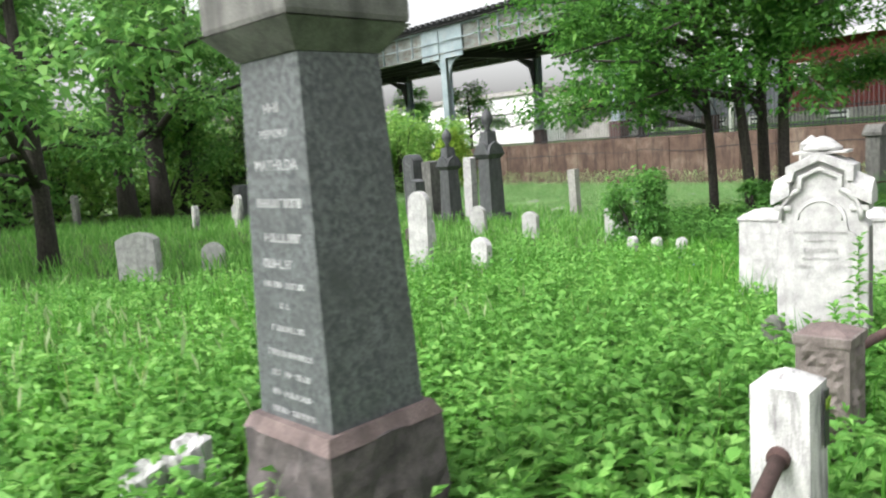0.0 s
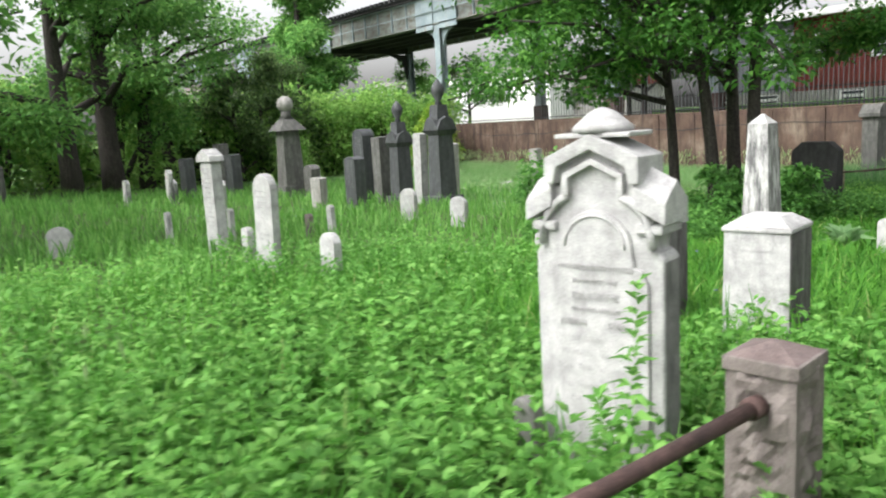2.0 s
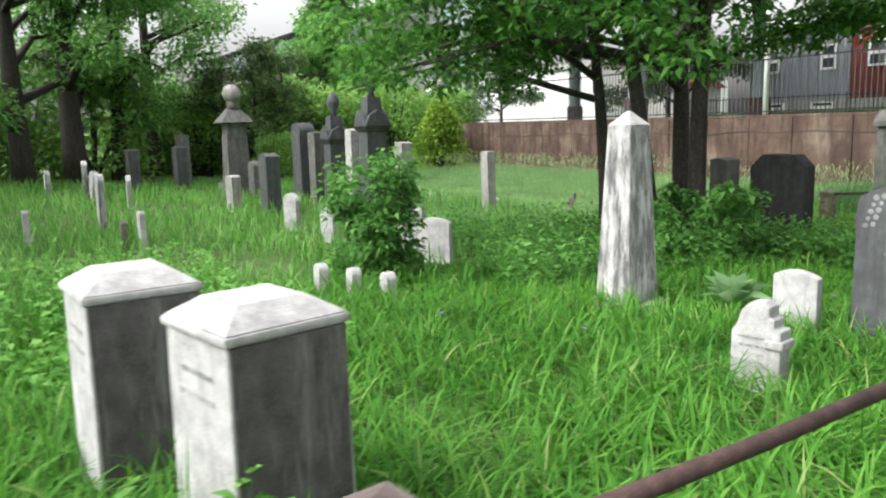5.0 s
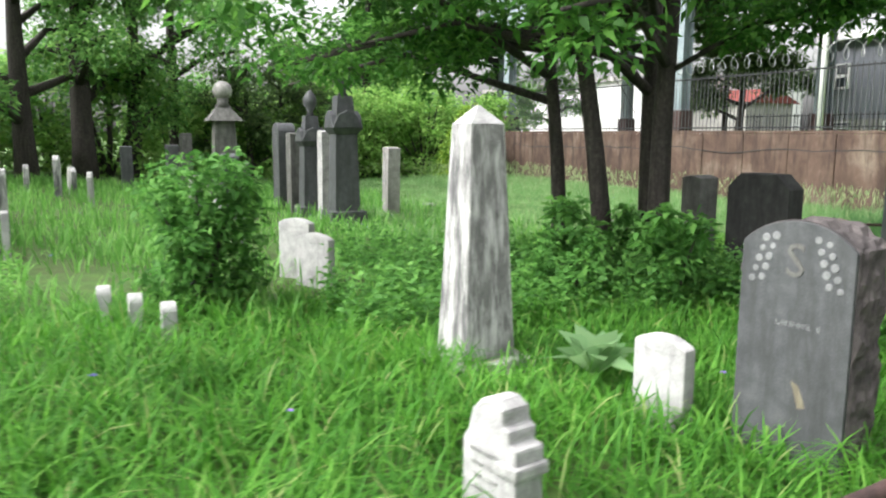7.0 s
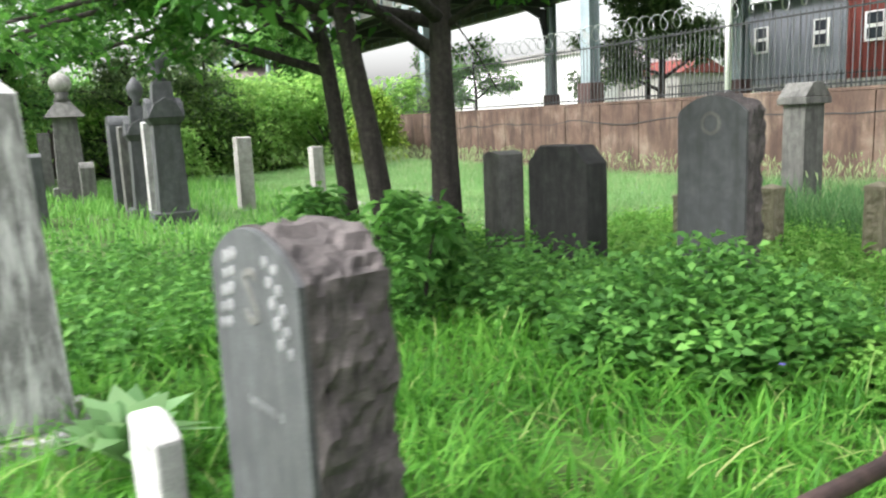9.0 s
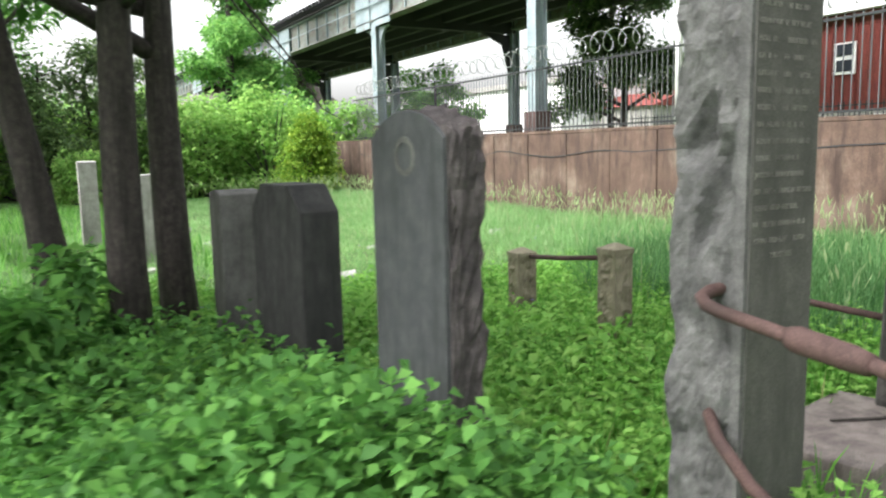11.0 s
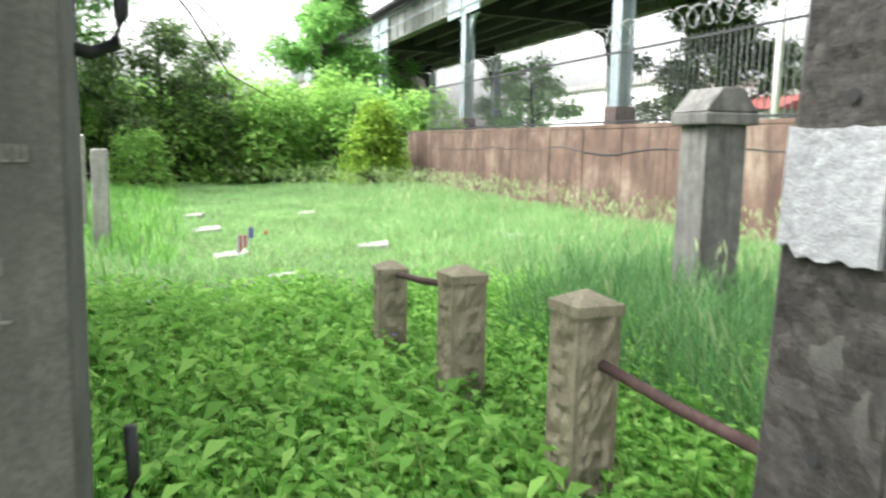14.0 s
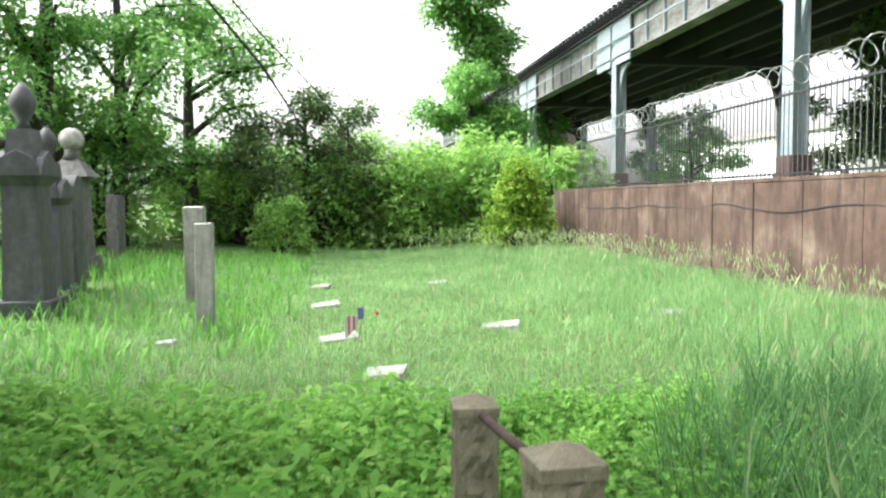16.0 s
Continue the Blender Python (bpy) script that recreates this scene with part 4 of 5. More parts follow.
def urn_monument(x, yv, top, w, label):
    t = thing("urn_monument", pose(x, yv, gz(x, yv)), label, "monument", "row of tall monuments")
    h = top - gz(x, yv)
    part("base", box(-w * 0.72, w * 0.72, -w * 0.72, w * 0.72, -0.1, 0.22, 0.02), SLATE, t)
    part("shaft", taper(w, w, w * 0.86, w * 0.86, 0.22, h * 0.56, 0.012), SLATE, t)
    part("cornice", taper(w * 0.9, w * 0.9, w * 1.25, w * 1.25, h * 0.56, h * 0.6, 0.012), SLATE, t)
    for a in range(4):
        bm = profile([(-w * 0.6, h * 0.6), (w * 0.6, h * 0.6), (w * 0.35, h * 0.68), (0, h * 0.71), (-w * 0.35, h * 0.68)], -w * 0.6, -w * 0.4, 0.01)
        bmesh.ops.rotate(bm, verts=bm.verts, cent=(0, 0, 0), matrix=Matrix.Rotation(radians(90 * a), 3, "Z"))
        part("pediment", bm, SLATE, t)
    part("pedestal", taper(w * 0.8, w * 0.8, w * 0.6, w * 0.6, h * 0.6, h * 0.8, 0.012), SLATE, t)
    part("urn", lathe([(w * 0.2, h * 0.8), (w * 0.12, h * 0.83), (w * 0.32, h * 0.89), (w * 0.33, h * 0.93), (w * 0.2, h * 0.97), (w * 0.05, h)], 14), SLATE, t, "draped stone urn", True)


urn_monument(15.7, 14.84, 2.99, 0.5, "tall dark stone monument with pediments and urn")
urn_monument(15.46, 16.32, 2.56, 0.44, "dark stone monument with a dome and finial")
FAR = [  # x, y, turn, width, top z, depth, rise, material, label
    (15.51, 15.5, 0, 0.32, 1.73, 0.22, 0.02, MARBLE, "tall pale square marble shaft among dark monuments"),
    (15.24, 17.75, 3, 0.5, 1.9, 0.4, 0.18, SLATE, "broad dark stone with rounded top"),
    (15.32, 17.0, 0, 0.4, 1.68, 0.35, 0.02, GREYSTONE, "tall grey square-topped stone slab"),
    (18.07, 13.96, 0, 0.27, 1.17, 0.2, 0.01, CONCRETE, "slim grey square stone post with pale top"),
    (17.47, 16.85, 0, 0.36, 1.37, 0.3, 0.01, CONCRETE, "grey stone pier with rough side"),
    (13.3, 22.4, 0, 0.6, 1.35, 0.3, 0.02, SLATE, "dark square stone in the shade"),
    (12.2, 23.4, 0, 0.6, 1.3, 0.3, 0.02, SLATE, "dark square stone under the trees"),
    (14.0, 25.2, 0, 0.7, 1.66, 0.3, 0.02, GREYSTONE, "grey slab at the end of the row"),
    (14.7, 19.9, 0, 0.5, 0.95, 0.3, 0.12, GREYSTONE, "low rounded grey stone in shade"),
    (7.98, 7.72, 8, 0.37, 1.53, 0.1, 0.16, MARBLE, "white marble headstone with rounded top"),
    (8.28, 6.8, 0, 0.31, 0.9, 0.1, 0.09, MARBLE, "small low white headstone with rounded top"),
    (12.85, 10.5, 6, 0.38, 0.64, 0.1, 0.1, MARBLE, "short white round-topped headstone"),
    (13.14, 7.89, 32, 0.44, 0.68, 0.1, 0.06, MARBLE, "pale headstone beside the bush"),
    (13.11, 8.49, 35, 0.42, 0.77, 0.1, 0.05, MARBLE, "pale upright headstone beside the bush"),
    (5.15, 10.89, 50, 0.58, 1.18, 0.24, 0.1, MARBLE, "white stone with chipped shoulders"),
    (6.43, 11.34, 45, 0.38, 0.84, 0.1, 0.14, MARBLE, "low white rounded marble stone"),
    (8.1, 8.6, 0, 0.2, 0.84, 0.1, 0.09, MARBLE, "low white rounded stone behind taller ones"),
    (7.2, 23.8, 5, 0.4, 1.45, 0.12, 0.05, GREYSTONE, "grey headstone under the dark trees"),
    (10.56, 19.8, -5, 0.42, 1.15, 0.12, 0.1, MARBLE_GREY, "stained headstone deep in the grass"),
    (9.85, 21.3, 5, 0.28, 0.9, 0.12, 0.1, MARBLE_GREY, "small stained headstone far back"),
    (7.87, 11.06, 0, 0.14, 0.9, 0.08, 0.05, MARBLE_GREY, "narrow stained footstone in the weeds"),
    (10.84, 20.6, 14, 0.4, 0.86, 0.12, 0.12, MARBLE_GREY, "leaning stained headstone in the grass"),
    (11.21, 17.82, -6, 0.34, 0.87, 0.1, 0.1, MARBLE, "thin pale headstone beside a leaning one"),
    (10.04, 12.8, 3, 0.23, 1.17, 0.1, 0.1, MARBLE_GREY, "slim tall headstone with dark stains"),
    (8.95, 11.4, 0, 0.13, 0.81, 0.08, 0.04, MARBLE, "small white marble footstone in grass"),
    (10.23, 10.4, 5, 0.14, 0.78, 0.08, 0.04, MARBLE, "small white marble footstone in grass"),
    (10.07, 10.9, 0, 0.18, 0.63, 0.08, 0.04, BROWNSTONE, "low brown footstone in grass"),
    (12.88, 12.16, 10, 0.4, 0.72, 0.1, 0.12, MARBLE, "leaning white headstone with broken edge"),
    (13.62, 15.5, 0, 0.5, 1.28, 0.3, 0.06, SLATE, "dark square-shouldered stone before the tall row"),
    (13.1, 16.4, 0, 0.5, 0.82, 0.2, 0.03, CONCRETE, "low pale stone beside the tall row"),
    (11.55, 6.0, 0, 0.15, 0.5, 0.1, 0.06, MARBLE, "tiny white footstone by the bush"),
    (11.35, 6.3, 0, 0.14, 0.52, 0.1, 0.06, MARBLE, "tiny white footstone by the bush"),
    (11.15, 6.6, 0, 0.14, 0.54, 0.1, 0.06, MARBLE, "tiny white footstone by the bush"),
]
for i, (x, yv, turn, w, top, d, rise, m, lab) in enumerate(FAR):
    simple_stone("headstone", site(x, yv, turn, 0, random.uniform(-4, 4) if w < 0.4 else 0), w, top - gz(x, yv), d, rise, m, lab)
t = simple_stone("gabled_headstone", site(7.85, 8.95, 4), 0.32, 1.72 - gz(7.85, 8.95), 0.14, 0.1, MARBLE, "slim white headstone with a moulded gable top")
part("gable", profile([(-0.21, 0.0), (0.21, 0.0), (0.19, 0.07), (0, 0.16), (-0.19, 0.07)], -0.1, 0.1, 0.015), MARBLE, t).location = (0, 0, 1.72 - gz(7.85, 8.95) - 0.06)

# flat stones and flag in the field
for x, yv, w, d in [(17.85, 12.75, 0.2, 0.15), (19.51, 16.0, 0.45, 0.3), (21.8, 13.9, 0.5, 0.3), (20.12, 11.4, 0.42, 0.3), (24.4, 14.4, 0.35, 0.25), (25.9, 14.5, 0.3, 0.25), (19.71, 13.4, 0.45, 0.3), (21.7, 19.3, 0.4, 0.3), (19.4, 18.9, 0.35, 0.3)]:
    t = thing("flat_marker", pose(x, yv, gz(x, yv), 4, -5, random.uniform(-20, 20)), "pale flat stone marker lying in the grass", "gravestone", "flat field markers")
    part("slab", roughen(box(-w / 2, w / 2, -d / 2, d / 2, -0.05, 0.06, 0.02), 0.012, 8), CONCRETE, t)
t = thing("small_flag", pose(19.94, 13.3, gz(19.94, 13.3)), "small faded striped flag drooping beside a flat marker", "flag")
part("stick", tube([(0, 0, 0), (0.06, 0, 0.42)], 0.006, 6), BROWNSTONE, t)
REDDYE = mat("faded_red_cloth", (0.42, 0.1, 0.09), 0.9)
BLUEDYE = mat("faded_blue_cloth", (0.12, 0.14, 0.3), 0.9)
for i in range(5):
    part("stripe", box(-0.16 + 0.03 * i, -0.13 + 0.03 * i, -0.006, 0.006, 0.04 + 0.03 * i, 0.3, 0.002), REDDYE if i % 2 else WHITEPAINT, t)
part("canton", box(-0.01, 0.06, -0.008, 0.008, 0.26, 0.4, 0.002), BLUEDYE, t)
part("red_flower", lathe([(0.01, 0.3), (0.03, 0.33), (0.02, 0.35)], 8), REDDYE, t, "red artificial flower").location = (0.22, 0, 0)
t = thing("broken_marker", pose(2.82, 2.36, gz(2.8, 2.36), 6, -8, 20), "broken white marble fragments lying in the weeds", "gravestone")
part("fragment", roughen(taper(0.24, 0.18, 0.18, 0.1, 0.0, 0.34, 0, cuts=6), 0.045, 9), MARBLE, t)
part("fragment", roughen(taper(0.2, 0.16, 0.14, 0.1, 0.05, 0.34, 0, cuts=4), 0.03, 9), MARBLE, t).location = (-0.2, 0.02, 0)

# ---------------- houses beyond the railway ----------------
SIDING = stone("grey_siding", [(0.3, (0.2, 0.21, 0.25)), (0.7, (0.28, 0.29, 0.33))], (0.18, 0.19, 0.22), scale=1, grain=20, bump=0.05)
REDSIDE = stone("red_siding", [(0.3, (0.15, 0.032, 0.027)), (0.7, (0.22, 0.055, 0.045))], (0.11, 0.03, 0.025), scale=1, grain=20, bump=0.05)
WHITE = mat("white_trim", (0.78, 0.78, 0.78), 0.5)
PANE = mat("window_glass", (0.03, 0.035, 0.045), 0.08)
PANE.node_tree.nodes["Principled BSDF"].inputs["Specular IOR Level"].default_value = 0.6


def house(y0, y1, x, ztop, material, label, wins):
    t = thing("row_house", pose(x, (y0 + y1) / 2, STREET), label, "house", "row houses")
    hw = (y1 - y0) / 2
    part("wall", box(0, 9, -hw, hw, 0, ztop, 0), material, t)
    yy = -hw + 0.15
    while yy < hw:
        part("batten", box(-0.04, 0.0, yy, yy + 0.06, 0.9, ztop - 0.1, 0), material, t)
        yy += 0.5
    part("foundation", box(-0.06, 0.0, -hw, hw, 0, 0.85, 0), CONCRETE, t)
    part("roof", box(-0.4, 9.2, -hw, hw, ztop, ztop + 0.35, 0), WHITE, t, "flat white-edged roof")
    for wy, wz, ww, wh in wins:
        w = part("window", box(-0.1, -0.045, wy - ww / 2, wy + ww / 2, wz - wh / 2, wz + wh / 2, 0), WHITE, t, "white window frame")
        for s in (-1, 1):
            part("pane", box(-0.115, -0.1, wy - ww / 2 + 0.12, wy + ww / 2 - 0.12, wz + s * wh / 4 - wh / 4 + 0.1, wz + s * wh / 4 + wh / 4 - 0.06, 0), PANE, w)
    return t


house(22.08, 27.65, 44.6, 4.6, SIDING, "grey board-and-batten row house with white windows", [(1.4, 2.9, 0.8, 1.2), (-1.7, 2.9, 0.8, 1.2), (1.2, 0.45, 1.2, 0.6), (-1.5, 0.45, 1.2, 0.6)])
house(8.65, 22.03, 44.6, 4.6, REDSIDE, "dark red row house with white windows", [(5.4, 2.9, 0.9, 1.2), (2.2, 2.9, 0.9, 1.2), (-1.5, 2.9, 0.9, 1.2), (-4.8, 2.9, 0.9, 1.2), (3.5, 0.45, 1.3, 0.6)])
house(-4.85, 8.6, 44.6, 4.6, SIDING, "pale grey row house with white windows", [(4.0, 2.9, 1.2, 1.5), (0.5, 2.9, 1.2, 1.5), (-3, 2.9, 1.2, 1.5)])
t = thing("low_white_building", pose(60, 62, STREET), "low pale building far behind the railway", "building")
part("wall", box(-8, 8, -14, 14, 0, 4.5, 0), WHITE, t)
part("roof", box(-8.3, 8.3, -14.3, 14.3, 4.5, 4.9, 0), CONCRETE, t)
t = thing("red_roof_house", pose(58, 47, STREET, 0, 0, 10), "small house with a red gabled roof", "house")
part("wall", box(-3, 3, -4, 4, 0, 2.6, 0), CONCRETE, t)
part("roof", profile([(-3.4, 2.5), (3.4, 2.5), (0, 3.6)], -4.4, 4.4, 0), REDSIDE, t)
t = thing("gabled_house", pose(36.86, 75.67, STREET, 0, 0, 20), "distant beige house with brown gabled roof", "house")
part("wall", box(-5, 5, -5, 5, 0, 4.5, 0), CONCRETE, t)
part("roof", profile([(-5.6, 4.4), (5.6, 4.4), (0, 7.2)], -5.5, 5.5, 0), BROWNSTONE, t)
part("window", box(-1.2, 1.2, -5.06, -5.0, 2.2, 3.8, 0), WHITE, t)
t = thing("white_pole", pose(33.26, 18.27, STREET), "tall white street pole behind the fence", "pole")
part("shaft", tube([(0, 0, 0), (0, 0, 7)], 0.1, 12), WHITE, t, "", True)
t = thing("utility_pole", pose(41.5, 30.6, STREET), "dark wooden utility pole", "pole")
part("shaft", tube([(0, 0, 0), (0, 0, 9)], 0.14, 10), BARK, t, "", True)

LAWN = stone("clipped_lawn", [(0.3, (0.1, 0.3, 0.05)), (0.7, (0.18, 0.4, 0.08))], (0.08, 0.22, 0.04), scale=3, grain=90, bump=0.5)
tagged(part("front_lawn", box(41.6, 44.5, -4.8, 29, STREET + 0.02, STREET + 0.3, 0.05), LAWN), "clipped bright green lawn before the houses", "lawn", kind="structure")
lowf = thing("low_yard_fence", pose(41.4, 12.2, STREET), "low black iron yard fence before the houses", "fence")
part("rail", box(-0.02, 0.02, -17, 17, 0.2, 0.25, 0), IRON, lowf)
part("rail", box(-0.02, 0.02, -17, 17, 0.95, 1.0, 0), IRON, lowf)
pk = part("picket", box(-0.015, 0.015, -0.015, 0.015, 0, 1.1, 0), IRON, lowf)
pk.location.y = -17
for i in range(1, 170):
    o = pk.copy()
    scene.collection.objects.link(o)
    o.location.y = -17 + 0.2 * i

# ---------------- vegetation ----------------


def unit(v):
    return v / np.maximum(np.linalg.norm(v, axis=-1, keepdims=True), 1e-9)


def leaves(base, direc, length, width, droop=0.25):
    """Pointed leaves as folded quads: base, edge, tip, edge."""
    d = unit(direc)
    up = np.array([0.0, 0.0, 1.0]) + rng.normal(0, 0.35, d.shape)
    s = unit(np.cross(d, up))
    L, W = length[:, None], width[:, None]
    tip = base + d * L
    tip[:, 2] -= droop * length
    mid = base + d * L * 0.45
    mid[:, 2] += 0.06 * length
    return np.stack([base, mid + s * W / 2, tip, mid - s * W / 2], 1)


def blades(x, y, h, w, lean):
    """Arching grass blades in four levels."""
    n = len(x)
    a = rng.uniform(0, 2 * np.pi, n)
    d = np.stack([np.cos(a), np.sin(a)], -1)
    s = np.stack([-np.sin(a), np.cos(a)], -1)
    z0 = ground_z(x, y) - 0.02
    out = np.zeros((n, 4, 2, 3))
    for k, f in enumerate((0.0, 0.4, 0.75, 1.0)):
        off = lean * f ** 2
        zz = z0 + h * f - 0.5 * np.maximum(lean - 0.35 * h, 0) * f ** 3
        ww = w * (1 - 0.2 * f) if k < 3 else w * 0.08
        for j, sg in enumerate((-0.5, 0.5)):
            out[:, k, j, 0] = x + d[:, 0] * off + s[:, 0] * sg * ww
            out[:, k, j, 1] = y + d[:, 1] * off + s[:, 1] * sg * ww
            out[:, k, j, 2] = zz
    return out


STONES = [(3.14, 1.6, 0.3), (6.83, 1.64, 0.26), (9.28, 2.42, 0.24), (9.02, 3.23, 0.24), (13.44, 4.97, 0.22), (12.42, 2.82, 0.14), (14.3, 2.98, 0.26), (18.06, 4.87, 0.26),
          (17.97, 6.65, 0.3), (18.69, 3.74, 0.2), (20.48, 4.03, 0.3), (19.96, 4.05, 0.3), (20.28, 3.39, 0.15), (4.03, 0.43, 0.12), (17.76, 7.31, 0.22), (21.86, 3.87, 0.15)]


def scatter(n, x0, x1, y0, y1, keep=None, clump=0.0):
    x, y = rng.uniform(x0, x1, n), rng.uniform(y0, y1, n)
    if clump:
        k = max(1, n // 14)
        cx, cy = rng.uniform(x0, x1, k), rng.uniform(y0, y1, k)
        i = rng.integers(0, k, n)
        x, y = cx[i] + rng.normal(0, clump, n), cy[i] + rng.normal(0, clump, n)
    ok = np.ones(n, bool)
    for sx, sy, r in STONES:
        ok &= (np.abs(x - sx) > r) | (np.abs(y - sy) > r)
    if keep is not None:
        ok &= keep(x, y)
    return x[ok], y[ok]


def track_y(x):
    """The trodden line beside the plots."""
    return np.interp(x, [0, 7, 13.6, 16.8, 18.36, 19.46, 20.06], [-0.5, -0.1, 0.95, 1.98, 2.42, 2.97, 4.87])


def off_track(x, y):
    return (y > track_y(x) + 0.55) | (y < track_y(x) - 0.5)


def weeds(x, y, h, nleaf, ll, lw, spread=0.05, lobes=True):
    """Leafy stems: leaves in a spiral up each stem, larger below."""
    n = len(x)
    z0 = ground_z(x, y)
    B, D, L, W = [], [], [], []
    ph = rng.uniform(0, 6.28, n)
    lx, ly = rng.normal(0, 0.12, n), rng.normal(0, 0.12, n)
    for k in range(nleaf):
        f = 0.25 + 0.75 * (k + 1) / nleaf
        a = ph + 2.4 * k + rng.normal(0, 0.3, n)
        b = np.stack([x + lx * h * f, y + ly * h * f, z0 + h * f], -1)
        up = 0.15 + 0.7 * f ** 3 + rng.normal(0, 0.2, n)
        s = ll * (1.15 - 0.45 * f) * rng.uniform(0.8, 1.2, n)
        for da, sc in (((0, 1.0), (0.55, 0.72), (-0.55, 0.72)) if lobes else ((0, 1.0),)):
            B.append(b), L.append(s * sc), W.append(s * sc * lw)
            D.append(np.stack([np.cos(a + da), np.sin(a + da), up], -1))
    return leaves(np.concatenate(B), np.concatenate(D), np.concatenate(L), np.concatenate(W))


def sized(n, lo, hi):
    return rng.uniform(lo, hi, n)


# leafy weeds at the start
x, y = scatter(3900, 1.2, 9.2, 0.2, 4.6, lambda x, y: off_track(x, y) & (y > track_y(x)) & ((x < 7.7) | (y < 2.3)))
quads("weed_bed", weeds(x, y, sized(len(x), 0.2, 0.42), 8, 0.115, 0.4), WEEDMAT, label="dense bright green leafy weeds among the graves", category="weeds")
x, y = scatter(1700, 0.5, 10.5, 4.4, 8.5)
quads("weed_bed", weeds(x, y, sized(len(x), 0.2, 0.42), 7, 0.11, 0.45, lobes=False), WEEDMAT, label="leafy weeds further into the graves", category="weeds")
x, y = scatter(2600, 15.9, 18.9, 2.9, 5.6, lambda x, y: ((x - 17.3) / 1.1) ** 2 + ((y - 4.3) / 0.85) ** 2 < 1)
quads("nettle_mound", weeds(x, y, 0.3 + 0.45 * np.exp(-((x - 17.3) ** 2 + (y - 4.3) ** 2) / 0.45) + sized(len(x), -0.08, 0.08), 8, 0.115, 0.55, lobes=False), BUSHMAT, label="mound of darker green broad-leaved weeds", category="weeds")
x, y = scatter(6200, 17.2, 22.4, 2.6, 9.4, lambda x, y: np.where(x < 19.16, y > track_y(x) + 0.35, (y > 4.39) | ((x > 20.76) & (y > 3.97))))
quads("weed_bed", weeds(x, y, sized(len(x), 0.12, 0.36), 8, 0.1, 0.42), DOCKMAT, label="low leafy weeds round the stone posts", category="weeds")
x, y = scatter(1300, 12.8, 17.0, 5.6, 9.4, lambda x, y: (x < 17.2 - 0.3 * (y - 5.6)) & ((x > 13.7) | (y < 7.0)))
quads("undergrowth", weeds(x, y, sized(len(x), 0.2, 0.6), 8, 0.11, 0.5, lobes=False), BUSHMAT, label="dark leafy undergrowth below the trees", category="weeds")
x, y = scatter(950, 16.6, 20.2, 4.6, 9.8)
quads("dock_leaves", weeds(x, y, sized(len(x), 0.2, 0.36), 6, 0.2, 0.36, lobes=False), DOCKMAT, label="broad dock leaves in the lawn by the posts", category="weeds")
x, y = scatter(560, 16.3, 17.8, 5.1, 7.0)
quads("undergrowth", weeds(x, y, sized(len(x), 0.25, 0.6), 8, 0.11, 0.5, lobes=False), BUSHMAT, label="leafy growth hiding the foot of the dark stones", category="weeds")
# tall weed before the ornate stone
n = 1
quads("tall_weed", weeds(np.array([6.58, 6.6]), np.array([1.38, 1.42]), np.array([0.93, 0.5]), 40, 0.11, 0.3), WEEDMAT, kind="", label="tall single weed before the ornate headstone", category="plant")
# broad rosette beside the obelisk
a = np.arange(24) * 2.4
quads("broad_leaf_plant", leaves(np.tile([13.8, 4.1, gz(13.8, 4.1) + 0.14], (24, 1)), np.stack([np.cos(a), np.sin(a), 0.5 + 0.08 * np.arange(24)], -1), sized(24, 0.36, 0.5), sized(24, 0.11, 0.15), 0.3), leafy("grey_green_leaf", [(0, (0.17, 0.33, 0.15)), (1, (0.28, 0.45, 0.23))]), kind="", label="grey-green mullein rosette beside the obelisk", category="plant")

# grass
x, y = scatter(46000, 7.2, 19.3, 0.2, 7.0, lambda x, y: off_track(x, y) & (y > track_y(x)), 0.09)
quads("long_grass", blades(x, y, sized(len(x), 0.16, 0.36), sized(len(x), 0.009, 0.017), sized(len(x), 0.12, 0.45)), GRASSMAT, label="long bright green arching grass", category="grass")
x, y = scatter(9000, 1.0, 9.0, 0.2, 7.0, lambda x, y: off_track(x, y) & (y > track_y(x)), 0.12)
quads("long_grass", blades(x, y, sized(len(x), 0.2, 0.5), sized(len(x), 0.006, 0.011), sized(len(x), 0.05, 0.3)), GRASSMAT, label="grass between the leafy weeds", category="grass")
x, y = scatter(13000, 17.2, 22.2, 3.2, 9.3, lambda x, y: np.where(x < 19.16, y > track_y(x) + 0.35, y > 4.42), 0.1)
quads("plot_grass", blades(x, y, sized(len(x), 0.15, 0.42), sized(len(x), 0.005, 0.012), sized(len(x), 0.06, 0.3)), GRASSMAT, label="grass growing through the weeds round the posts", category="grass")
x, y = scatter(30000, -6, 19, 6.2, 26, None, 0.2)
quads("rough_grass", blades(x, y, sized(len(x), 0.15, 0.4), sized(len(x), 0.014, 0.03), sized(len(x), 0.05, 0.25)), WEEDMAT, label="rough grass over the older graves", category="grass")
x, y = scatter(160000, 15.8, 27.25, 5.8, 30.6, None, 0.3)
quads("field_grass", blades(x, y, sized(len(x), 0.06, 0.17) + 0.22 * np.clip((x - 22.4) / 4, 0, 1), sized(len(x), 0.004, 0.009), sized(len(x), 0.03, 0.16)), FIELDMAT, label="pale green field grass going to seed", category="grass")
x, y = scatter(9000, 21.5, 27.2, 1.6, 8.6, None, 0.12)
quads("field_grass", blades(x, y, sized(len(x), 0.25, 0.6), sized(len(x), 0.006, 0.014), sized(len(x), 0.05, 0.3)), TALLGRASS, label="tall seeding grass behind the pillars", category="grass")
x, y = scatter(6500, 21.2, 24.1, 5.2, 9.2, lambda x, y: (x - 21.16) * 1.2 > (y - 7.67), 0.1)
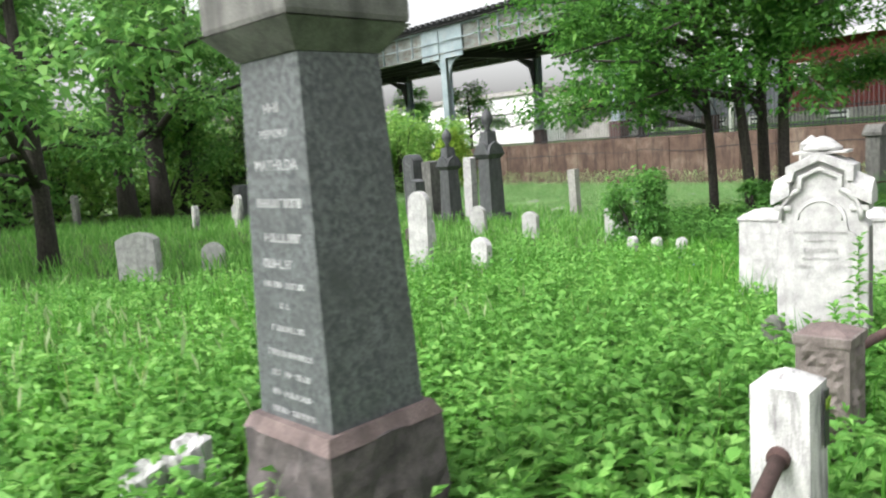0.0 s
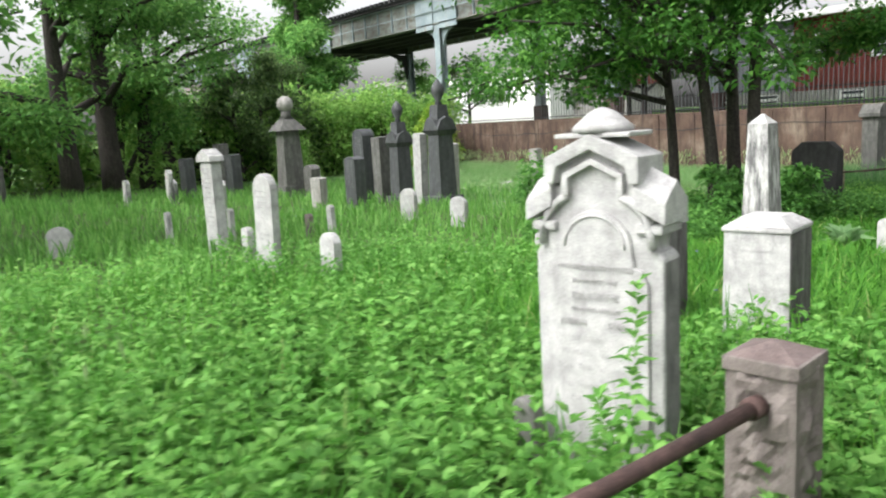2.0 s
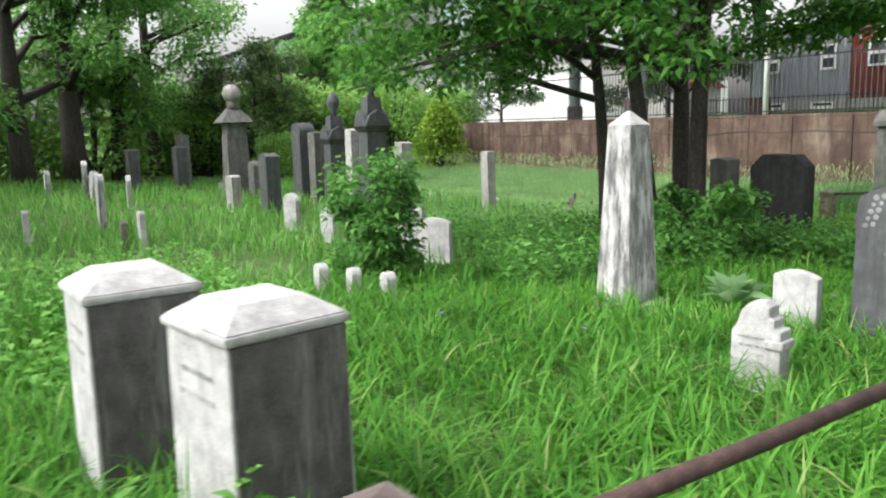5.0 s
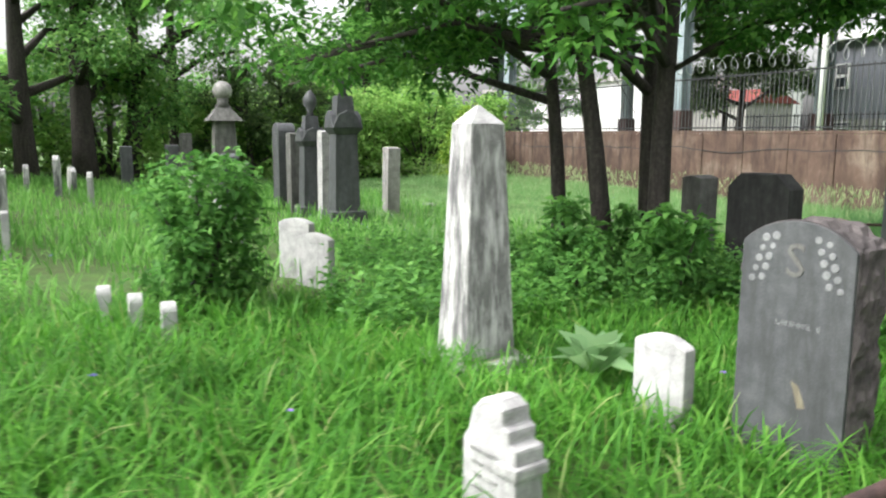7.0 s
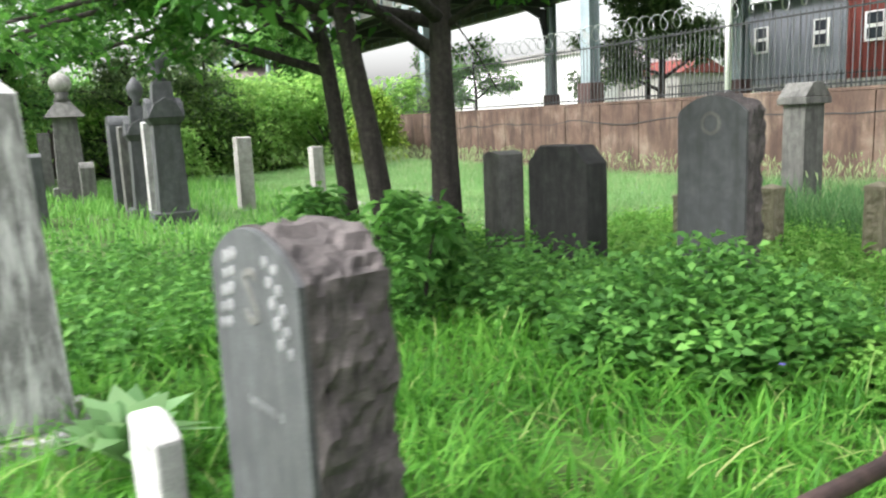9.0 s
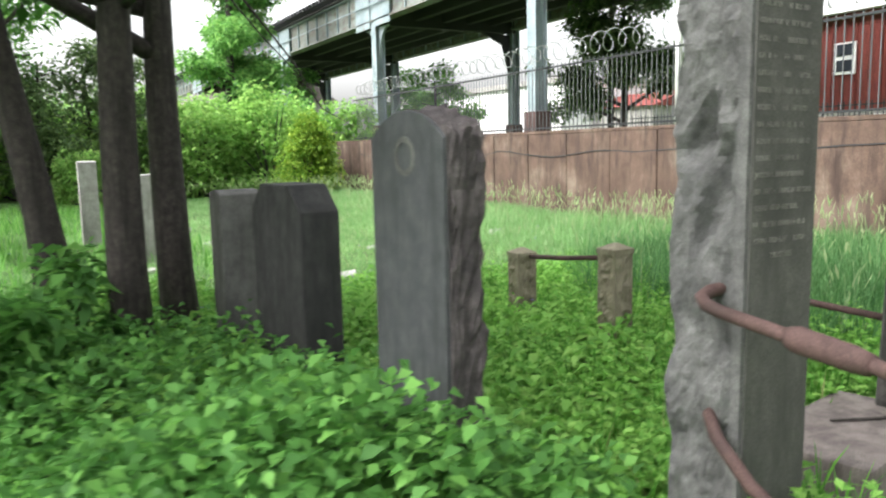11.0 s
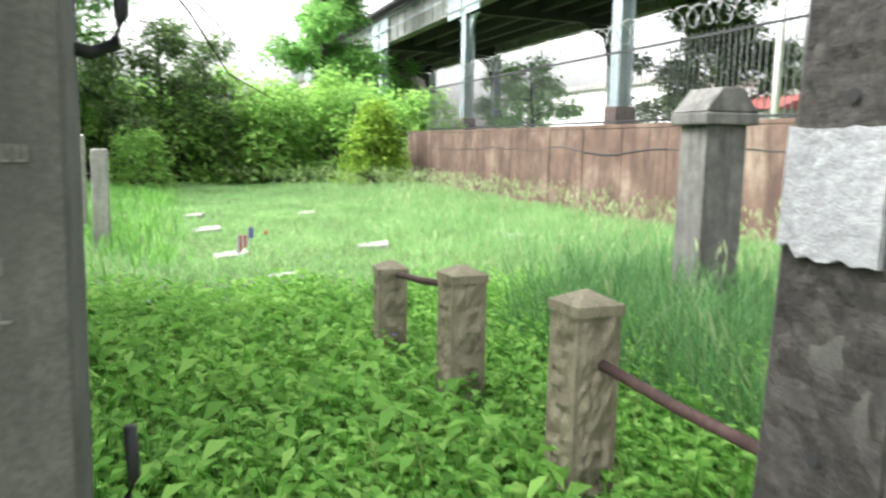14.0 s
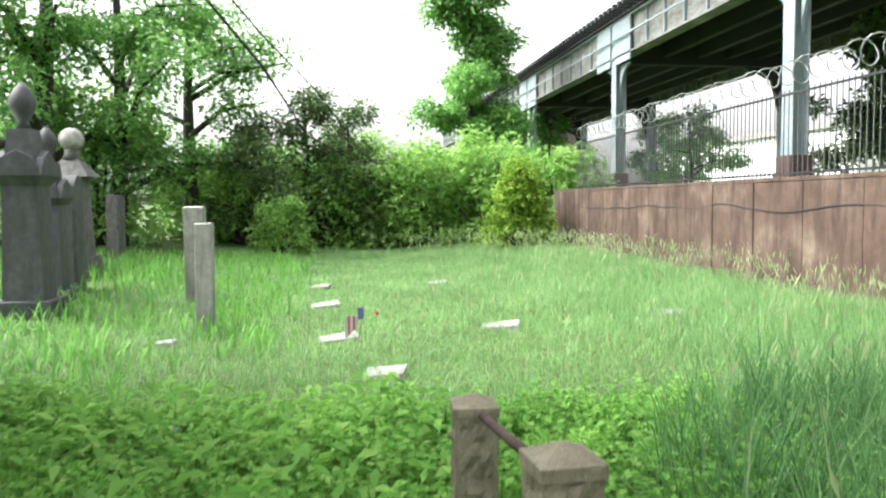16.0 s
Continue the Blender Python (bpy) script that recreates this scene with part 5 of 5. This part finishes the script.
quads("field_grass", blades(x, y, sized(len(x), 0.35, 0.85), sized(len(x), 0.005, 0.01), sized(len(x), 0.15, 0.7)), TALLGRASS, label="tall waving grass round the capped pillar", category="grass")
x, y = scatter(5200, 20.3, 27.2, 3.6, 29.6, lambda x, y: rng.random(len(x)) < np.clip((x - 20.4) / 5, 0, 1), 0.25)
h = sized(len(x), 0.4, 0.75)
quads("seed_heads", leaves(np.stack([x, y, ground_z(x, y) + h], -1), np.stack([rng.normal(0, 0.3, len(x)), rng.normal(0, 0.3, len(x)), np.ones(len(x))], -1), sized(len(x), 0.1, 0.2), sized(len(x), 0.012, 0.03), 0.0), SEEDMAT, label="pale seed heads over the field grass", category="grass")
x, y = scatter(9000, -3, 20, -6, 5, lambda x, y: y < track_y(x) + 0.6)
quads("short_grass", blades(x, y, sized(len(x), 0.04, 0.12), sized(len(x), 0.006, 0.012), sized(len(x), 0.02, 0.06)), GRASSMAT, label="short trodden grass along the path", category="grass")


x, y = scatter(110, 1.6, 5.0, 2.2, 6.0, None, 0.2)
h = sized(len(x), 0.4, 0.7)
quads("seed_heads", leaves(np.stack([x, y, ground_z(x, y) + h], -1), np.stack([rng.normal(0, 0.3, len(x)), rng.normal(0, 0.3, len(x)), np.ones(len(x))], -1), sized(len(x), 0.08, 0.16), sized(len(x), 0.012, 0.025), 0.0), SEEDMAT, label="pale seed heads beside the granite monument", category="grass")
# small purple and blue flowers dotted in the grass
PETAL = leafy("violet_petals", [(0.0, (0.1, 0.09, 0.42)), (0.7, (0.2, 0.16, 0.55)), (1.0, (0.5, 0.25, 0.42))], 0.2)
x, y = scatter(90, 8.0, 25.0, 2.4, 16.0)
cx = np.repeat(np.stack([x, y, ground_z(x, y) + sized(len(x), 0.2, 0.36)], -1), 5, 0)
a = np.tile(np.arange(5) * 1.257, len(x))
quads("wildflowers", leaves(cx, np.stack([np.cos(a), np.sin(a), np.full(len(a), 0.5)], -1), np.full(len(a), 0.022), np.full(len(a), 0.018)), PETAL, label="scattered small violet and pink wildflowers", category="flowers")


# ---------------- trees and bushes ----------------
def crown_leaves(centres, radii, count, size, flat=0.7):
    n = count
    i = rng.integers(0, len(centres), n)
    v = unit(rng.normal(0, 1, (n, 3))) * (rng.random(n)[:, None] ** 0.45)
    p = centres[i] + v * radii[i][:, None] * np.array([1, 1, flat])
    d = unit(rng.normal(0, 1, (n, 3)) * np.array([1, 1, 0.45]) + v * 0.5)
    s = rng.uniform(0.7, 1.3, n) * size
    return leaves(p, d, s, s * 0.5, 0.3)


def tree(name, x, yv, h, r, lean=(0, 0), crown_from=0.35, spread=3.0, clumps=40, count=6000, size=0.16, m=None, label="", limbs=9, clump_r=0.75, seed=0, one_sided=False):
    rr = random.Random(seed)
    z = gz(x, yv) if x < 26.5 else STREET
    t = thing(name, pose(x, yv, z), label, "tree")
    pts = [Vector((lean[0] * f ** 1.3 * h + 0.08 * math.sin(5 * f + seed), lean[1] * f ** 1.3 * h + 0.08 * math.cos(4 * f + seed) - 0.08, f * h * 0.9 - 0.1)) for f in [i / 10 for i in range(11)]]
    part("trunk", tube(pts, [r * (1.12 if i == 0 else 1.0 - 0.085 * i) for i in range(11)], 10), BARK, t, "", True)
    cs, cr = [], []
    for k in range(limbs):
        f = crown_from + (0.95 - crown_from) * (k + rr.random()) / limbs
        p = pts[0].lerp(pts[-1], 0)
        i0 = min(9, int(f * 10))
        p = pts[i0].lerp(pts[i0 + 1], f * 10 - i0)
        a = rr.uniform(0, 6.28)
        if one_sided and math.cos(a) > -0.1:
            a += math.pi
        ln = spread * (1.15 - 0.7 * f) * rr.uniform(0.7, 1.15)
        e = p + Vector((math.cos(a) * ln, math.sin(a) * ln, ln * rr.uniform(-0.05, 0.45)))
        mid = p.lerp(e, 0.5) + Vector((0, 0, 0.12 * ln))
        rad = r * (1 - 0.8 * f) * 0.55 + 0.012
        lb = tube([p, p.lerp(mid, 0.5), mid, e], [rad, rad * 0.8, rad * 0.6, rad * 0.25], 6)
        part("limb", lb, BARK, t, "", True)
        for q in range(max(1, clumps // limbs)):
            g = rr.uniform(0.35, 1.05)
            c = (p.lerp(mid, g * 2) if g < 0.5 else mid.lerp(e, g * 2 - 1)) + Vector((rr.gauss(0, 0.3), rr.gauss(0, 0.3), rr.gauss(0, 0.25))) * spread * 0.22
            cs.append(c)
            cr.append(clump_r * rr.uniform(0.6, 1.2))
    quads("crown", crown_leaves(np.array([tuple(c) for c in cs]), np.array(cr), count, size), m, kind="", parent=t)
    return t


for i, (x, yv, h, r, ln) in enumerate([(16.52, 8.68, 8.0, 0.11, (-0.08, 0.04)), (16.62, 7.93, 9.0, 0.13, (-0.12, 0.04)), (17.45, 8.1, 8.5, 0.145, (0.03, 0.0)), (17.1, 7.42, 9.5, 0.14, (0.01, -0.03))]):
    tree("shade_tree", x, yv, h, r, ln, 0.3, 4.4, 110, 12500, 0.13, CANOPY, "slender dark-barked tree in a clump, leafy crown overhead", 18, 0.62, i + 1, True)
# one low limb of the clump reaches out over the plots
reach = thing("low_branch", pose(17.12, 7.25, 2.4), "low leafy branch reaching out from the shade trees", "branch")
part("limb", tube([(0, 0, 0), (0.45, -0.6, 0.42), (1.0, -1.2, 0.6), (1.7, -1.7, 0.62), (2.5, -2.2, 0.75)], [0.035, 0.03, 0.024, 0.016, 0.006], 8), BARK, reach, "", True)
rc = np.array([(0.4, -0.6, 0.45), (0.75, -1.0, 0.5), (1.1, -1.1, 0.75), (1.4, -1.6, 0.6), (1.8, -1.7, 0.8), (2.1, -2.1, 0.7), (2.5, -2.1, 0.95), (0.9, -1.5, 0.75), (1.7, -2.2, 0.85)])
quads("foliage", crown_leaves(rc, np.full(len(rc), 0.5), 4600, 0.11), CANOPY, kind="", parent=reach)
# grass growing in the planter and litter on the bank
n = 160
px, py = 20.62 + rng.normal(0, 0.045, n), 3.67 + rng.normal(0, 0.045, n)
pb = blades(px, py, sized(n, 0.06, 0.16), sized(n, 0.004, 0.008), sized(n, 0.02, 0.08))
pb[..., 2] += (0.40 - ground_z(px, py))[:, None, None]
quads("planter_grass", pb, GRASSMAT, label="tuft of grass growing in the upper planter", category="grass")
n = 260
lx, ly = rng.uniform(20.46, 21.86, n), rng.uniform(3.07, 3.92, n)
la = rng.uniform(0, 6.28, n)
quads("fallen_leaves", leaves(np.stack([lx, ly, np.full(n, 0.075)], -1), np.stack([np.cos(la), np.sin(la), rng.normal(0.1, 0.15, n)], -1), sized(n, 0.04, 0.08), sized(n, 0.025, 0.045), 0.05), leafy("dry_leaves", [(0.0, (0.1, 0.06, 0.03)), (1.0, (0.3, 0.22, 0.13))], 0.1), label="dry brown fallen leaves on the bank", category="leaves")
LEFT = [(4.3, 13.3, 8, 0.17), (9.5, 27, 12, 0.35), (11.2, 28.5, 13, 0.4), (5.0, 25, 11, 0.25), (0.5, 20, 10, 0.25), (-3, 15, 9, 0.25), (-5, 24, 12, 0.3), (14.5, 33, 12, 0.3), (1.0, 30, 13, 0.3), (-10, 20, 12, 0.3), (-9, 12, 10, 0.25), (12.8, 30, 12, 0.3)]
for i, (x, yv, h, r) in enumerate(LEFT):
    tree("broadleaf_tree", x, yv, h, r, (0.02, 0.01), 0.16, 4.2, 62, 7800, 0.21, TREEMAT, "leafy green tree with drooping layered branches", 14, 1.05, i + 20)
for i, (x, yv, h) in enumerate([(18.7, 32.7, 6.6), (20.3, 33.4, 6.0), (17.2, 31.8, 5.4)]):
    tree("dark_juniper", x, yv, h, 0.14, (0, 0), 0.06, 2.0, 60, 4200, 0.2, DARKLEAF, "dark ragged evergreen at the field's edge", 16, 0.75, i + 50)
tree("tall_tree", 26.86, 44.67, 13.5, 0.3, (0, 0), 0.07, 3.1, 150, 22000, 0.32, TREEMAT, "tall upright leafy tree beyond the field", 26, 1.2, 61)
tree("street_tree", 40.6, 28.8, 7.5, 0.2, (0, 0), 0.1, 3.6, 80, 13000, 0.26, DARKLEAF, "dark green tree beside the grey house", 12, 0.9, 63)
for i, (x, yv) in enumerate([(37.9, 41.7), (40.9, 52.7), (35.9, 60.7), (45.9, 58.7), (38.9, 70.7)]):
    tree("far_street_tree", x, yv, 5 + i % 3, 0.12, (0, 0), 0.15, 2.2, 40, 2600, 0.28, TREEMAT, "light green tree under the railway", 10, 0.8, i + 70)


def bush(name, x, yv, w, h, count, size, m, label, cone=False, z=None, clumps=40):
    z = gz(x, yv) if z is None else z
    t = thing(name, pose(x, yv, z), label, "bush")
    f = rng.random(clumps)
    a = rng.uniform(0, 6.28, clumps)
    rad = w / 2 * ((1 - f) ** 0.7 if cone else np.sqrt(1 - (f * 1.0 - 0.15) ** 2 * 0.9)) * rng.uniform(0.55, 0.95, clumps)
    c = np.stack([rad * np.cos(a), rad * np.sin(a), 0.05 + f * h * 0.9], -1)
    st = bmesh.new()
    for k in range(0, clumps, 3):
        tube([(0, 0, -0.05), tuple(c[k] * 0.5 + np.array([0, 0, 0.1])), tuple(c[k])], [0.018 * w + 0.006, 0.012 * w + 0.004, 0.004], 5, st)
    tagged(part("stem", st, BARK, t), kind="stuff")
    quads("foliage", crown_leaves(c, np.full(clumps, w * 0.2), count, size, 0.9), m, kind="", parent=t)
    return t


bush("leafy_bush", 11.94, 7.09, 1.05, 1.3, 3600, 0.09, BUSHMAT, "rounded bright green bush among the graves")
bush("golden_cone_bush", 25.75, 28.9, 2.7, 3.0, 9000, 0.15, YEW, "dense yellow-green cone-shaped evergreen by the wall", True, clumps=70)
bush("round_bush", 18.06, 28.17, 1.8, 1.7, 2500, 0.15, LIGHTLEAF, "round light green bush at the field's edge")
for i in range(15):
    x, yv = 14.4 + i * 1.0, 34.7 + 2.0 * math.sin(i * 2.1)
    bush("hedge_bush", x, yv, 3.6, 3.2 + 1.3 * math.sin(i * 1.3) ** 2, 3000, 0.26, (LIGHTLEAF, TREEMAT, LIGHTLEAF)[i % 3], "overgrown green hedge thicket closing the field", clumps=46)
for i in range(14):
    x, yv = -14 + i * 2.0, 31 + 2.5 * math.sin(i * 1.7)
    bush("thicket", x, yv, 4.2, 4.0 + 1.5 * math.sin(i * 2.3) ** 2, 2600, 0.3, LIGHTLEAF if i % 2 else TREEMAT, "tall green thicket behind the old graves", clumps=46)
for i in range(5):
    bush("self_sown_sapling", 15.3 + 0.36 * i, 6.5 + 0.8 * math.sin(i * 2), 0.7, 0.8 + 0.25 * (i % 3), 700, 0.12, BUSHMAT, "leafy sapling growing under the trees", clumps=16)

# bare twigs hanging from the clump over the field
part("twig", tube([(-0.6, 0, 0.75), (0.0, 0, 0.02), (0.4, 0, -0.47), (0.72, 0, -0.98), (1.13, 0, -1.2)], [0.014, 0.012, 0.01, 0.007, 0.003], 6), BARK, reach, "thin bare twig hanging over the field", True).location = (1.64, 2.92, 0.5)
part("twig", tube([(-0.3, 1, 0.7), (0.06, 1, 0.28), (0.34, 1, -0.05), (0.77, 1, -0.49), (1.09, 1, -0.94)], [0.012, 0.01, 0.008, 0.006, 0.003], 6), BARK, reach, "thin bare twig hanging over the field", True).location = (1.64, 2.92, 0.5)
